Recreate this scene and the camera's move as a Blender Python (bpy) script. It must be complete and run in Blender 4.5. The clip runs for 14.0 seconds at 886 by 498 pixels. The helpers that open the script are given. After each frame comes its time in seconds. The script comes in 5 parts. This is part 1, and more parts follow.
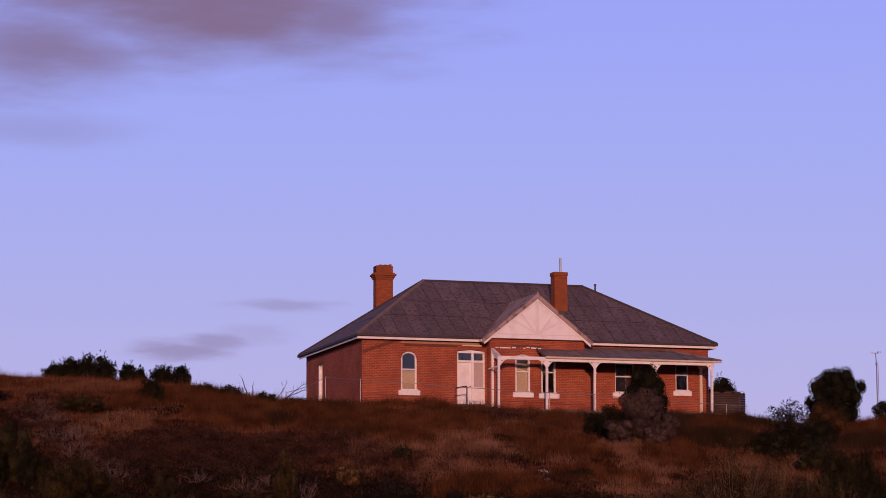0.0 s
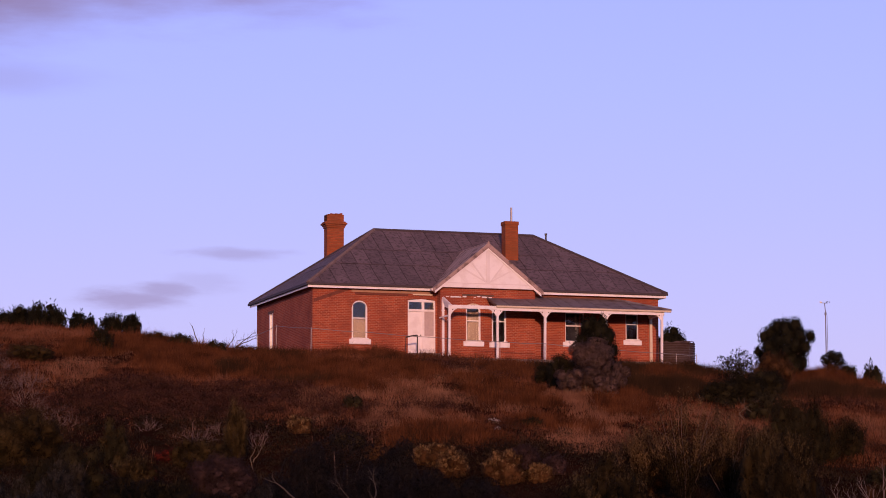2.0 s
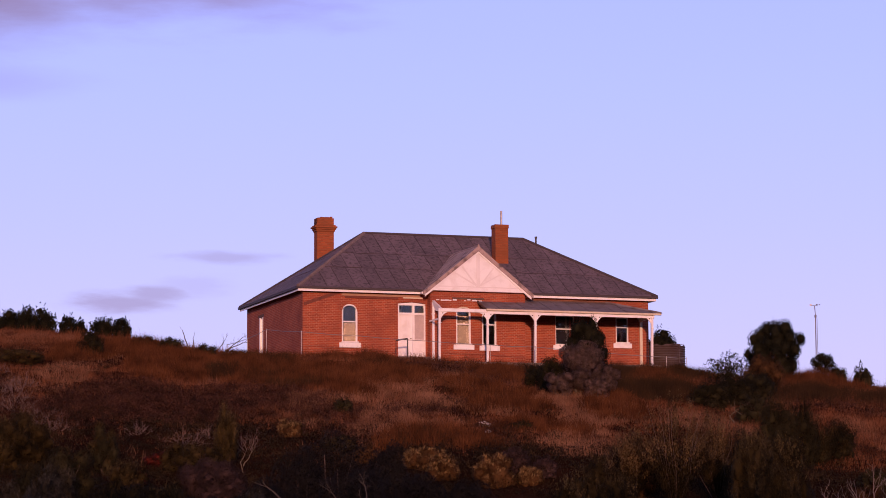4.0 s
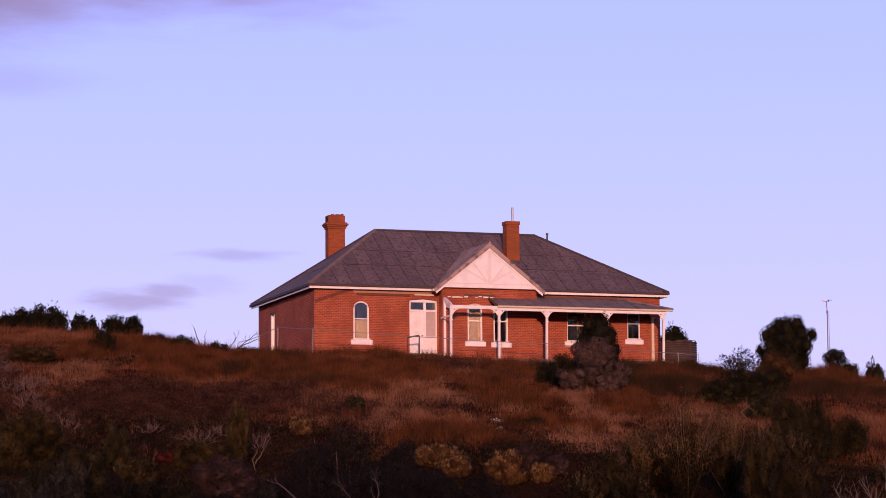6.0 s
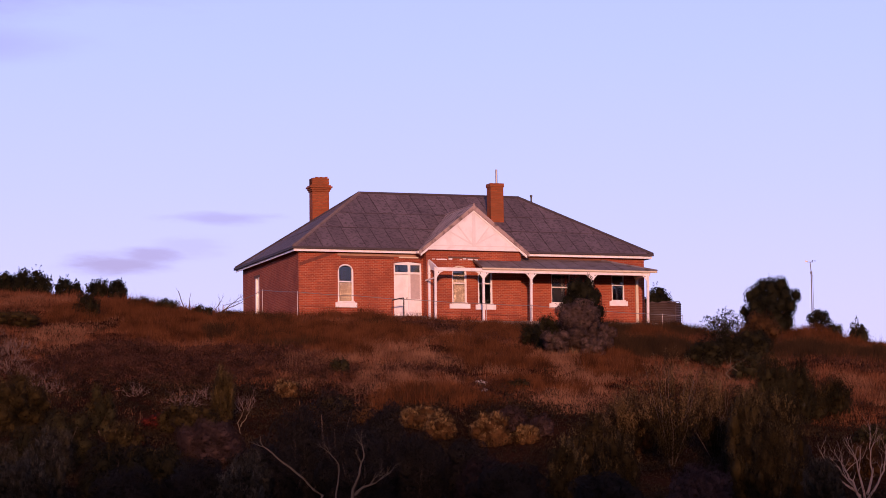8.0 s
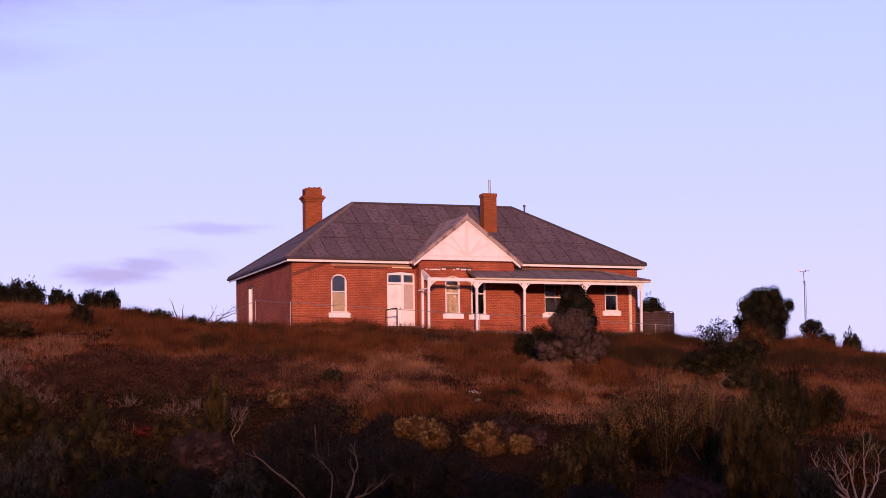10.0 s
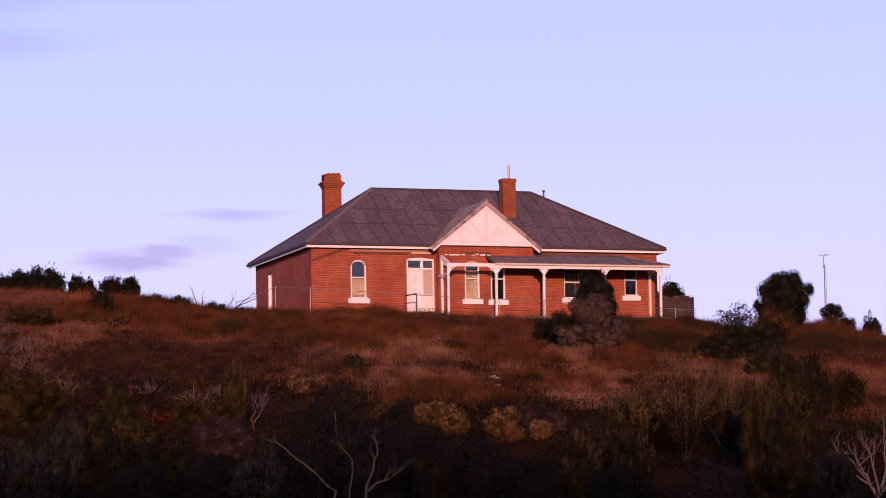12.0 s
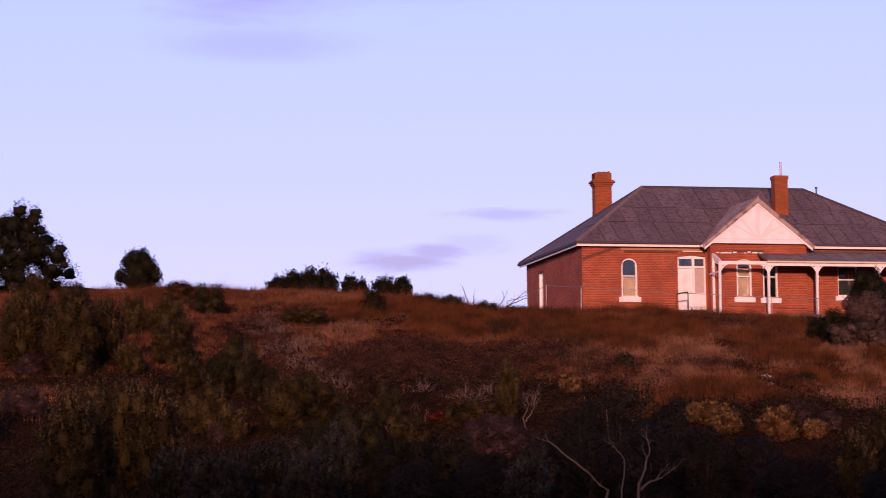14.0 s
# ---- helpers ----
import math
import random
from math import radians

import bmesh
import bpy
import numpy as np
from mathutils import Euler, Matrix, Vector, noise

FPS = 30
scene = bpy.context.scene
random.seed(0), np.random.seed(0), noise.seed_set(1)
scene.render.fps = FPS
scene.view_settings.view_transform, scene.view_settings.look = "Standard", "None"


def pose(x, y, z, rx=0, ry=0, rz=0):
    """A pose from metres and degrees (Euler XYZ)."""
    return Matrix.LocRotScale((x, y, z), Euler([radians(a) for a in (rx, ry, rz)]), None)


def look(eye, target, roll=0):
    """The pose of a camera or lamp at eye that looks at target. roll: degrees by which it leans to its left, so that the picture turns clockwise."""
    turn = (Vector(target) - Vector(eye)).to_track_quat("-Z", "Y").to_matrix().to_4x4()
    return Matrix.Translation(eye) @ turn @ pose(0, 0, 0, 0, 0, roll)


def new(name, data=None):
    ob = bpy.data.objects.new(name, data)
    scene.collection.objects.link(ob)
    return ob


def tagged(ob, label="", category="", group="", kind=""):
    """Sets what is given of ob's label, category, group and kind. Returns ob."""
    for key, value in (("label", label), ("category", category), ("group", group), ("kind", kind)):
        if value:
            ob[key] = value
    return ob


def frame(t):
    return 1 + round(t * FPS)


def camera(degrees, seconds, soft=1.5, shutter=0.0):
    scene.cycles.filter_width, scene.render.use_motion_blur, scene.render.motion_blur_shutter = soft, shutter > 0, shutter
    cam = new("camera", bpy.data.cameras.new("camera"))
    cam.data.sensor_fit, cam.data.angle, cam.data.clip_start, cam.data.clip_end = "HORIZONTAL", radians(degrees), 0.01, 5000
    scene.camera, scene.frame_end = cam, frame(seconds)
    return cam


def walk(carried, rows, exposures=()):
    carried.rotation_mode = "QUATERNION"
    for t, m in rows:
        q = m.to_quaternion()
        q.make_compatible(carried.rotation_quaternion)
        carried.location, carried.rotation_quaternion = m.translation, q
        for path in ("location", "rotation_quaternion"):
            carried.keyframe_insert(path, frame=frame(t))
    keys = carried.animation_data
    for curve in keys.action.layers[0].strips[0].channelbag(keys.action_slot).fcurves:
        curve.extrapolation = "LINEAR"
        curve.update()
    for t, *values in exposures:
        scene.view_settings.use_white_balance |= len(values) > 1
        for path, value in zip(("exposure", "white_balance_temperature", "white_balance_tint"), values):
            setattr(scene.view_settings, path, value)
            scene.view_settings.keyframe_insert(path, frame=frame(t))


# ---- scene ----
# The camera stands on the low ground and turns on its feet, looking up at a brick house on a heath hill.
cam = camera(20.0, 14.0, soft=0.9, shutter=0.25)
EYE = 1.7
TURNS = [
    (0.0, 1.275, 8.000, 0.205), (0.5, 1.001, 7.885, 0.243), (1.0, 0.616, 7.417, 0.192), (1.5, 0.313, 7.113, 0.168),
    (2.0, 0.143, 6.833, 0.182), (2.2, 0.098, 6.726, 0.180),
    (4.5, -0.081, 6.979, 0.320), (5.0, -0.030, 7.020, 0.263), (5.5, 0.115, 6.984, 0.369), (6.0, 0.208, 6.839, 0.474),
    (6.5, 0.259, 6.498, 0.548), (7.0, 0.252, 6.293, 0.650), (7.5, 0.000, 6.110, 0.680), (8.0, -0.123, 5.977, 0.753),
    (10.5, -0.274, 6.232, 0.834), (11.0, -0.094, 6.149, 0.950), (11.5, 0.031, 5.997, 0.989), (12.0, 0.192, 5.880, 0.999),
    (12.5, 1.213, 5.895, 0.965), (13.0, 2.802, 5.907, 0.856), (13.5, 4.718, 5.925, 0.830), (14.0, 6.360, 5.944, 0.700),
]
STOPS = [(0.0, 0.10), (1.0, 0.25), (2.0, 0.43), (5.0, 0.59), (7.5, 0.70), (11.0, 0.80), (14.0, 0.80)]
walk(cam, [(t, pose(0, 0, EYE, 90 + pitch, roll, yaw)) for t, yaw, pitch, roll in TURNS], STOPS)

# ---- sky and sun ----
SUN_UP, SUN_SIDE = 9.0, 2.0          # degrees over the horizon; degrees to the right of straight behind the camera
world = bpy.data.worlds.new("evening_sky")
scene.world = world
world.use_nodes = True
wn, wl = world.node_tree.nodes, world.node_tree.links
wn.clear()


def wnode(kind, **inputs):
    n = wn.new(kind)
    for key, value in inputs.items():
        n.inputs[key.replace("_", " ")].default_value = value
    return n


def wmath(op, a, b=None):
    n = wn.new("ShaderNodeMath")
    n.operation = op
    for i, v in enumerate((a, b)):
        if v is None:
            continue
        if isinstance(v, (int, float)):
            n.inputs[i].default_value = v
        else:
            wl.new(v, n.inputs[i])
    return n.outputs[0]


def wmix(fac, a, b):
    n = wn.new("ShaderNodeMix")
    n.data_type = "RGBA"
    for sock, v in ((n.inputs[0], fac), (n.inputs[6], a), (n.inputs[7], b)):
        if isinstance(v, (int, float)):
            sock.default_value = v
        elif isinstance(v, tuple):
            sock.default_value = (*v, 1)
        else:
            wl.new(v, sock)
    return n.outputs[2]


sky = wn.new("ShaderNodeTexSky")
sky.sky_type, sky.sun_disc = "NISHITA", False
sky.sun_elevation, sky.sun_rotation = radians(SUN_UP), radians(180 - SUN_SIDE)
sky_dim = wn.new("ShaderNodeVectorMath")
sky_dim.operation = "SCALE"
wl.new(sky.outputs[0], sky_dim.inputs[0])
sky_dim.inputs["Scale"].default_value = 0.06
coord = wn.new("ShaderNodeTexCoord")
split = wn.new("ShaderNodeSeparateXYZ")
wl.new(coord.outputs["Generated"], split.inputs[0])
up = split.outputs[2]
ramp = wn.new("ShaderNodeValToRGB")
wl.new(up, ramp.inputs[0])
stops = [(0.0, (0.485, 0.42, 0.715)), (0.075, (0.482, 0.43, 0.82)), (0.13, (0.42, 0.418, 0.88)), (0.18, (0.378, 0.406, 0.95)),
         (0.24, (0.34, 0.375, 1.0)), (0.42, (0.08, 0.08, 0.20)), (1.0, (0.04, 0.04, 0.10))]
while len(ramp.color_ramp.elements) < len(stops):
    ramp.color_ramp.elements.new(0.9)
for el, (p, c) in zip(ramp.color_ramp.elements, stops):
    el.position, el.color = p, (*c, 1)
clear_sky = wmix(0.82, sky_dim.outputs[0], ramp.outputs[0])
# clouds: soft mauve banks, each an uneven patch of the sky
across = wmath("ARCTAN2", split.outputs[0], split.outputs[1])
wob = wn.new("ShaderNodeTexNoise")
wob.inputs["Scale"].default_value, wob.inputs["Detail"].default_value, wob.inputs["Roughness"].default_value = 6.0, 4.0, 0.6
stretch = wn.new("ShaderNodeMapping")
stretch.inputs["Scale"].default_value = (9, 9, 42)
wl.new(coord.outputs["Generated"], stretch.inputs[0])
drift = wn.new("ShaderNodeTexNoise")
drift.inputs["Scale"].default_value, drift.inputs["Detail"].default_value, drift.inputs["Roughness"].default_value = 1.7, 4.5, 0.5
wl.new(stretch.outputs[0], drift.inputs["Vector"])
wl.new(stretch.outputs[0], wob.inputs["Vector"])
cover = None
CLOUDS = [(-6.6, 13.6, 6.2, 1.75, 0.95), (-10.4, 12.5, 3.2, 1.25, 0.8), (-3.9, 13.2, 2.2, 0.9, 0.8), (-7.35, 5.66, 1.15, 0.28, 0.5), (-6.5, 5.88, 0.9, 0.2, 0.45),
          (-5.0, 6.72, 1.3, 0.15, 0.34), (-10.5, 10.6, 2.6, 0.45, 0.25), (-5.6, 6.05, 0.9, 0.3, 0.16)]
for az, el, wide, high, thick in CLOUDS:
    dx = wmath("DIVIDE", wmath("SUBTRACT", across, radians(az)), radians(wide))
    dz = wmath("DIVIDE", wmath("SUBTRACT", up, math.sin(radians(el))), radians(high))
    d = wmath("SQRT", wmath("ADD", wmath("MULTIPLY", dx, dx), wmath("MULTIPLY", dz, dz)))
    d = wmath("ADD", d, wmath("MULTIPLY", wmath("SUBTRACT", drift.outputs[0], 0.5), 1.0 if wide > 2 else 1.6))
    d = wmath("ADD", d, wmath("MULTIPLY", wmath("SUBTRACT", wob.outputs[0], 0.5), 0.35 if wide > 2 else 1.3))
    m = wn.new("ShaderNodeMapRange")
    m.interpolation_type = "SMOOTHSTEP"
    wl.new(d, m.inputs["Value"])
    m.inputs["From Min"].default_value, m.inputs["From Max"].default_value = 0.1, 1.3
    m.inputs["To Min"].default_value, m.inputs["To Max"].default_value = thick, 0.0
    cover = m.outputs[0] if cover is None else wmath("MAXIMUM", cover, m.outputs[0])
cloudy = wmix(cover, clear_sky, (0.205, 0.135, 0.235))
back = wn.new("ShaderNodeBackground")
wl.new(cloudy, back.inputs[0])
back.inputs[1].default_value = 1.0
wl.new(back.outputs[0], wn.new("ShaderNodeOutputWorld").inputs[0])

sun = new("sun", bpy.data.lights.new("sun", "SUN"))
sun.data.energy, sun.data.angle, sun.data.color = 2.15, radians(1.8), (1.0, 0.50, 0.34)
sa, se = radians(SUN_SIDE), radians(SUN_UP)
SUN_WAY = Vector((math.sin(sa) * math.cos(se), -math.cos(sa) * math.cos(se), math.sin(se)))
sun.matrix_world = look(SUN_WAY * 300, (0, 0, 0))


# ---- materials ----
def material(name, colour, rough=0.8, metal=0.0, vary=0.25, scale=3.0, fine=40.0, bump=0.0, dirt=None, dirt_amount=0.0, dirt_scale=1.2,
             piece=0.0, island=0.0, spec=0.4, stretch_z=1.0):
    """A painted, wooden, stone or plant surface: base colour, two scales of noise, a stain colour, and a spread from piece to piece."""
    m = bpy.data.materials.new(name)
    m.use_nodes = True
    nt, ln = m.node_tree.nodes, m.node_tree.links
    b = nt["Principled BSDF"]
    b.inputs["Roughness"].default_value, b.inputs["Metallic"].default_value = rough, metal
    b.inputs["Specular IOR Level"].default_value = spec
    tc = nt.new("ShaderNodeTexCoord")
    mp = nt.new("ShaderNodeMapping")
    mp.inputs["Scale"].default_value = (1, 1, stretch_z)
    ln.new(tc.outputs["Object"], mp.inputs[0])

    def noise_of(s, detail):
        n = nt.new("ShaderNodeTexNoise")
        n.inputs["Scale"].default_value, n.inputs["Detail"].default_value = s, detail
        ln.new(mp.outputs[0], n.inputs["Vector"])
        return n.outputs[0]

    def maths(op, a, b2):
        n = nt.new("ShaderNodeMath")
        n.operation = op
        for i, v in enumerate((a, b2)):
            if isinstance(v, (int, float)):
                n.inputs[i].default_value = v
            else:
                ln.new(v, n.inputs[i])
        return n.outputs[0]

    big, small = noise_of(scale, 4.0), noise_of(fine, 3.0)
    value = maths("ADD", maths("MULTIPLY", maths("SUBTRACT", big, 0.5), 2.2 * vary), maths("MULTIPLY", maths("SUBTRACT", small, 0.5), 1.4 * vary))
    if piece:
        info = nt.new("ShaderNodeObjectInfo")
        value = maths("ADD", value, maths("MULTIPLY", maths("SUBTRACT", info.outputs["Random"], 0.5), piece))
    if island:
        geo = nt.new("ShaderNodeNewGeometry")
        value = maths("ADD", value, maths("MULTIPLY", maths("SUBTRACT", geo.outputs["Random Per Island"], 0.5), island))
    value = maths("MAXIMUM", maths("ADD", value, 1.0), 0.12)
    mul = nt.new("ShaderNodeVectorMath")
    mul.operation = "SCALE"
    ln.new(value, mul.inputs["Scale"])
    mul.inputs[0].default_value = colour
    out = mul.outputs[0]
    if dirt:
        mx = nt.new("ShaderNodeMix")
        mx.data_type = "RGBA"
        r = nt.new("ShaderNodeMapRange")
        ln.new(noise_of(dirt_scale, 6.0), r.inputs["Value"])
        r.inputs["From Min"].default_value, r.inputs["From Max"].default_value = 0.48, 0.68
        r.inputs["To Max"].default_value = dirt_amount
        ln.new(r.outputs[0], mx.inputs[0])
        ln.new(out, mx.inputs[6])
        mx.inputs[7].default_value = (*dirt, 1)
        out = mx.outputs[2]
    ln.new(out, b.inputs["Base Color"])
    if bump:
        bp = nt.new("ShaderNodeBump")
        bp.inputs["Strength"].default_value, bp.inputs["Distance"].default_value = 0.6, bump
        ln.new(small, bp.inputs["Height"])
        ln.new(bp.outputs[0], b.inputs["Normal"])
    return m


def brick_material(name, face, face2, mortar, dirt, dirt_amount):
    """Brickwork 230 x 76 mm in 10 mm joints; courses run along x and y."""
    m = bpy.data.materials.new(name)
    m.use_nodes = True
    nt, ln = m.node_tree.nodes, m.node_tree.links
    b = nt["Principled BSDF"]
    b.inputs["Roughness"].default_value, b.inputs["Specular IOR Level"].default_value = 0.88, 0.3
    tc = nt.new("ShaderNodeTexCoord")
    sp = nt.new("ShaderNodeSeparateXYZ")
    ln.new(tc.outputs["Object"], sp.inputs[0])
    ad = nt.new("ShaderNodeMath")
    ln.new(sp.outputs[0], ad.inputs[0])
    ln.new(sp.outputs[1], ad.inputs[1])
    cb = nt.new("ShaderNodeCombineXYZ")
    ln.new(ad.outputs[0], cb.inputs[0])
    ln.new(sp.outputs[2], cb.inputs[1])
    br = nt.new("ShaderNodeTexBrick")
    ln.new(cb.outputs[0], br.inputs["Vector"])
    for key, v in (("Scale", 1.0), ("Mortar Size", 0.010), ("Mortar Smooth", 0.2), ("Bias", -0.1), ("Brick Width", 0.24), ("Row Height", 0.086)):
        br.inputs[key].default_value = v
    br.inputs["Color1"].default_value, br.inputs["Color2"].default_value, br.inputs["Mortar"].default_value = (*face, 1), (*face2, 1), (*mortar, 1)
    n = nt.new("ShaderNodeTexNoise")
    n.inputs["Scale"].default_value, n.inputs["Detail"].default_value = 0.9, 7.0
    ln.new(tc.outputs["Object"], n.inputs["Vector"])
    r = nt.new("ShaderNodeMapRange")
    ln.new(n.outputs[0], r.inputs["Value"])
    r.inputs["From Min"].default_value, r.inputs["From Max"].default_value, r.inputs["To Max"].default_value = 0.42, 0.72, dirt_amount
    mx = nt.new("ShaderNodeMix")
    mx.data_type = "RGBA"
    ln.new(r.outputs[0], mx.inputs[0])
    ln.new(br.outputs[0], mx.inputs[6])
    mx.inputs[7].default_value = (*dirt, 1)
    ln.new(mx.outputs[2], b.inputs["Base Color"])
    bp = nt.new("ShaderNodeBump")
    bp.invert = True
    bp.inputs["Strength"].default_value, bp.inputs["Distance"].default_value = 0.8, 0.012
    ln.new(br.outputs["Fac"], bp.inputs["Height"])
    ln.new(bp.outputs[0], b.inputs["Normal"])
    return m


BRICK = brick_material("red_brickwork", (0.415, 0.082, 0.032), (0.265, 0.049, 0.022), (0.46, 0.21, 0.13), (0.22, 0.048, 0.028), 0.65)
CHIMNEY_BRICK = brick_material("ochre_brickwork", (0.39, 0.090, 0.030), (0.25, 0.056, 0.021), (0.27, 0.11, 0.05), (0.23, 0.070, 0.024), 0.75)
WHITE = material("white_paint", (0.88, 0.83, 0.82), 0.6, vary=0.06, scale=2.0, fine=30, dirt=(0.62, 0.52, 0.47), dirt_amount=0.3, dirt_scale=2.5)
# white darkened a little: the battens' shading lines put into the colour
BATTEN_WHITE = material("shade_tinted_white", (0.80, 0.735, 0.72), 0.65, vary=0.08)
SCAR = material("scarred_brick", (0.17, 0.05, 0.032), 0.9, vary=0.35, scale=5)
CREAM = material("cream_paint", (0.72, 0.60, 0.44), 0.65, vary=0.1, dirt=(0.4, 0.3, 0.22), dirt_amount=0.4, dirt_scale=3)
IRON = material("weathered_roof_iron", (0.152, 0.108, 0.120), 0.72, vary=0.36, scale=1.1, fine=14, bump=0.004, dirt=(0.048, 0.033, 0.035), dirt_amount=0.8,
                dirt_scale=5.5, piece=0.26)
# base colour lifted to stand in for sunlight on the gable's left slope
GABLE_IRON = material("sun_lifted_gable_iron", (0.42, 0.30, 0.27), 0.75, vary=0.3, scale=1.5, fine=18, dirt=(0.07, 0.045, 0.04), dirt_amount=0.8, dirt_scale=2.8, piece=0.2)
RIDGE_IRON = material("ridge_iron", (0.062, 0.044, 0.048), 0.7, vary=0.2, scale=2)
VERANDAH_IRON = material("grey_verandah_iron", (0.20, 0.160, 0.168), 0.65, vary=0.22, scale=1.0, fine=20, dirt=(0.09, 0.06, 0.055), dirt_amount=0.7, dirt_scale=2.0, piece=0.25)
OLD_WOOD = material("weathered_timber", (0.13, 0.065, 0.045), 0.85, vary=0.35, scale=4, stretch_z=3)
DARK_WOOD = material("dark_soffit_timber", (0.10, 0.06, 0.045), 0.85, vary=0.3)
PLASTER = material("room_plaster", (0.42, 0.36, 0.30), 0.9, vary=0.1)
BLIND = material("beige_blind_cloth", (0.20, 0.15, 0.115), 0.9, vary=0.12, scale=5)
FROSTED = material("patterned_sidelight_glass", (0.52, 0.42, 0.40), 0.35, vary=0.15, scale=9)
STEEL = material("galvanised_steel", (0.30, 0.28, 0.29), 0.5, 0.6, vary=0.2)
DARK_STEEL = material("dark_painted_steel", (0.045, 0.035, 0.035), 0.5, 0.2, vary=0.2)
TANK_IRON = material("corrugated_tank_iron", (0.105, 0.072, 0.068), 0.6, 0.3, vary=0.35, scale=2, dirt=(0.07, 0.03, 0.02), dirt_amount=0.6)
CONCRETE = material("old_concrete", (0.20, 0.15, 0.13), 0.9, vary=0.25, scale=2, bump=0.005)
RED_CLOTH = material("red_curtain_cloth", (0.24, 0.05, 0.03), 0.9, vary=0.2)
TAN = material("tan_weathered_board", (0.40, 0.22, 0.14), 0.85, vary=0.3, scale=3)
HIP_LEAD = material("dull_hip_flashing", (0.21, 0.145, 0.125), 0.75, vary=0.35, scale=3)
STONE = material("pale_stone", (0.5, 0.42, 0.38), 0.9, vary=0.3)
BARK = material("grey_brown_bark", (0.10, 0.068, 0.055), 0.9, vary=0.35, scale=5)
DEADWOOD = material("bleached_deadwood", (0.108, 0.083, 0.058), 0.85, vary=0.3, scale=6)
BLEACHED = material("silvered_deadwood", (0.27, 0.20, 0.17), 0.85, vary=0.3, scale=6)
DRYWOOD = material("bleached_heath_twigs", (0.150, 0.096, 0.084), 0.9, vary=0.3, scale=3)
SOIL = material("heath_soil", (0.034, 0.015, 0.009), 0.95, vary=0.45, scale=0.35, fine=5, bump=0.05, dirt=(0.018, 0.009, 0.006), dirt_amount=0.9, dirt_scale=0.16, spec=0.0)

GLASS = bpy.data.materials.new("window_glass")
GLASS.use_nodes = True
_g = GLASS.node_tree.nodes["Principled BSDF"]
_g.inputs["Base Color"].default_value = (0.9, 0.93, 0.95, 1)
_g.inputs["Roughness"].default_value, _g.inputs["Transmission Weight"].default_value, _g.inputs["IOR"].default_value = 0.03, 1.0, 1.5


# ---- building blocks ----
def mesh_of(name, bm, mat, smooth=False):
    me = bpy.data.meshes.new(name)
    bmesh.ops.recalc_face_normals(bm, faces=bm.faces)
    bm.to_mesh(me)
    bm.free()
    me.materials.append(mat)
    if smooth:
        me.shade_smooth()
    return me


def part(name, bm, mat, parent, label="", smooth=False):
    """One mesh object under a thing or under a part of it."""
    ob = new(name, mesh_of(name, bm, mat, smooth))
    ob.parent = parent
    if label:
        tagged(ob, label)
    return ob


def thing(name, m, label, category, group="", kind=""):
    ob = new(name)
    ob.empty_display_size = 0.3
    ob.matrix_world = m
    return tagged(ob, label, category, group, kind)


def add_box(bm, x0, x1, y0, y1, z0, z1, bevel=0.0):
    vs = [bm.verts.new((x, y, z)) for x in (x0, x1) for y in (y0, y1) for z in (z0, z1)]
    fs = [bm.faces.new([vs[i] for i in f]) for f in ((0, 1, 3, 2), (4, 6, 7, 5), (0, 4, 5, 1), (2, 3, 7, 6), (0, 2, 6, 4), (1, 5, 7, 3))]
    if bevel:
        edges = {e for f in fs for e in f.edges}
        bmesh.ops.bevel(bm, geom=list(edges), offset=bevel, segments=1, affect="EDGES")


def box(x0, x1, y0, y1, z0, z1, bevel=0.0):
    bm = bmesh.new()
    add_box(bm, x0, x1, y0, y1, z0, z1, bevel)
    return bm


def add_prism(bm, pts, way):
    """A flat polygon pushed along way."""
    w = Vector(way)
    a = [bm.verts.new(p) for p in pts]
    b = [bm.verts.new(Vector(p) + w) for p in pts]
    bm.faces.new(a)
    bm.faces.new(b[::-1])
    for i in range(len(a)):
        j = (i + 1) % len(a)
        bm.faces.new((a[i], b[i], b[j], a[j]))


def prism(pts, way):
    bm = bmesh.new()
    add_prism(bm, pts, way)
    return bm


def add_tube(bm, pts, radii, sides=6):
    """A tapering tube along points."""
    rings = []
    for i, p in enumerate(pts):
        p = Vector(p)
        d = (Vector(pts[min(i + 1, len(pts) - 1)]) - Vector(pts[max(i - 1, 0)])).normalized()
        u = d.orthogonal().normalized()
        v = d.cross(u)
        r = radii[i] if isinstance(radii, (list, tuple)) else radii
        rings.append([bm.verts.new(p + r * (math.cos(k * math.tau / sides) * u + math.sin(k * math.tau / sides) * v)) for k in range(sides)])
    for a, b in zip(rings, rings[1:]):
        for k in range(sides):
            bm.faces.new((a[k], a[(k + 1) % sides], b[(k + 1) % sides], b[k]))
    bm.faces.new(rings[0][::-1])
    bm.faces.new(rings[-1])


def tube(pts, radii, sides=8):
    bm = bmesh.new()
    add_tube(bm, pts, radii, sides)
    return bm


def clip(poly, a, b, c):
    """Keeps the part of a flat polygon [(u, v)] where a*u + b*v <= c."""
    out = []
    for i, p in enumerate(poly):
        q = poly[(i + 1) % len(poly)]
        dp, dq = a * p[0] + b * p[1] - c, a * q[0] + b * q[1] - c
        if dp <= 0:
            out.append(p)
        if dp * dq < 0:
            k = dp / (dp - dq)
            out.append((p[0] + k * (q[0] - p[0]), p[1] + k * (q[1] - p[1])))
    return out


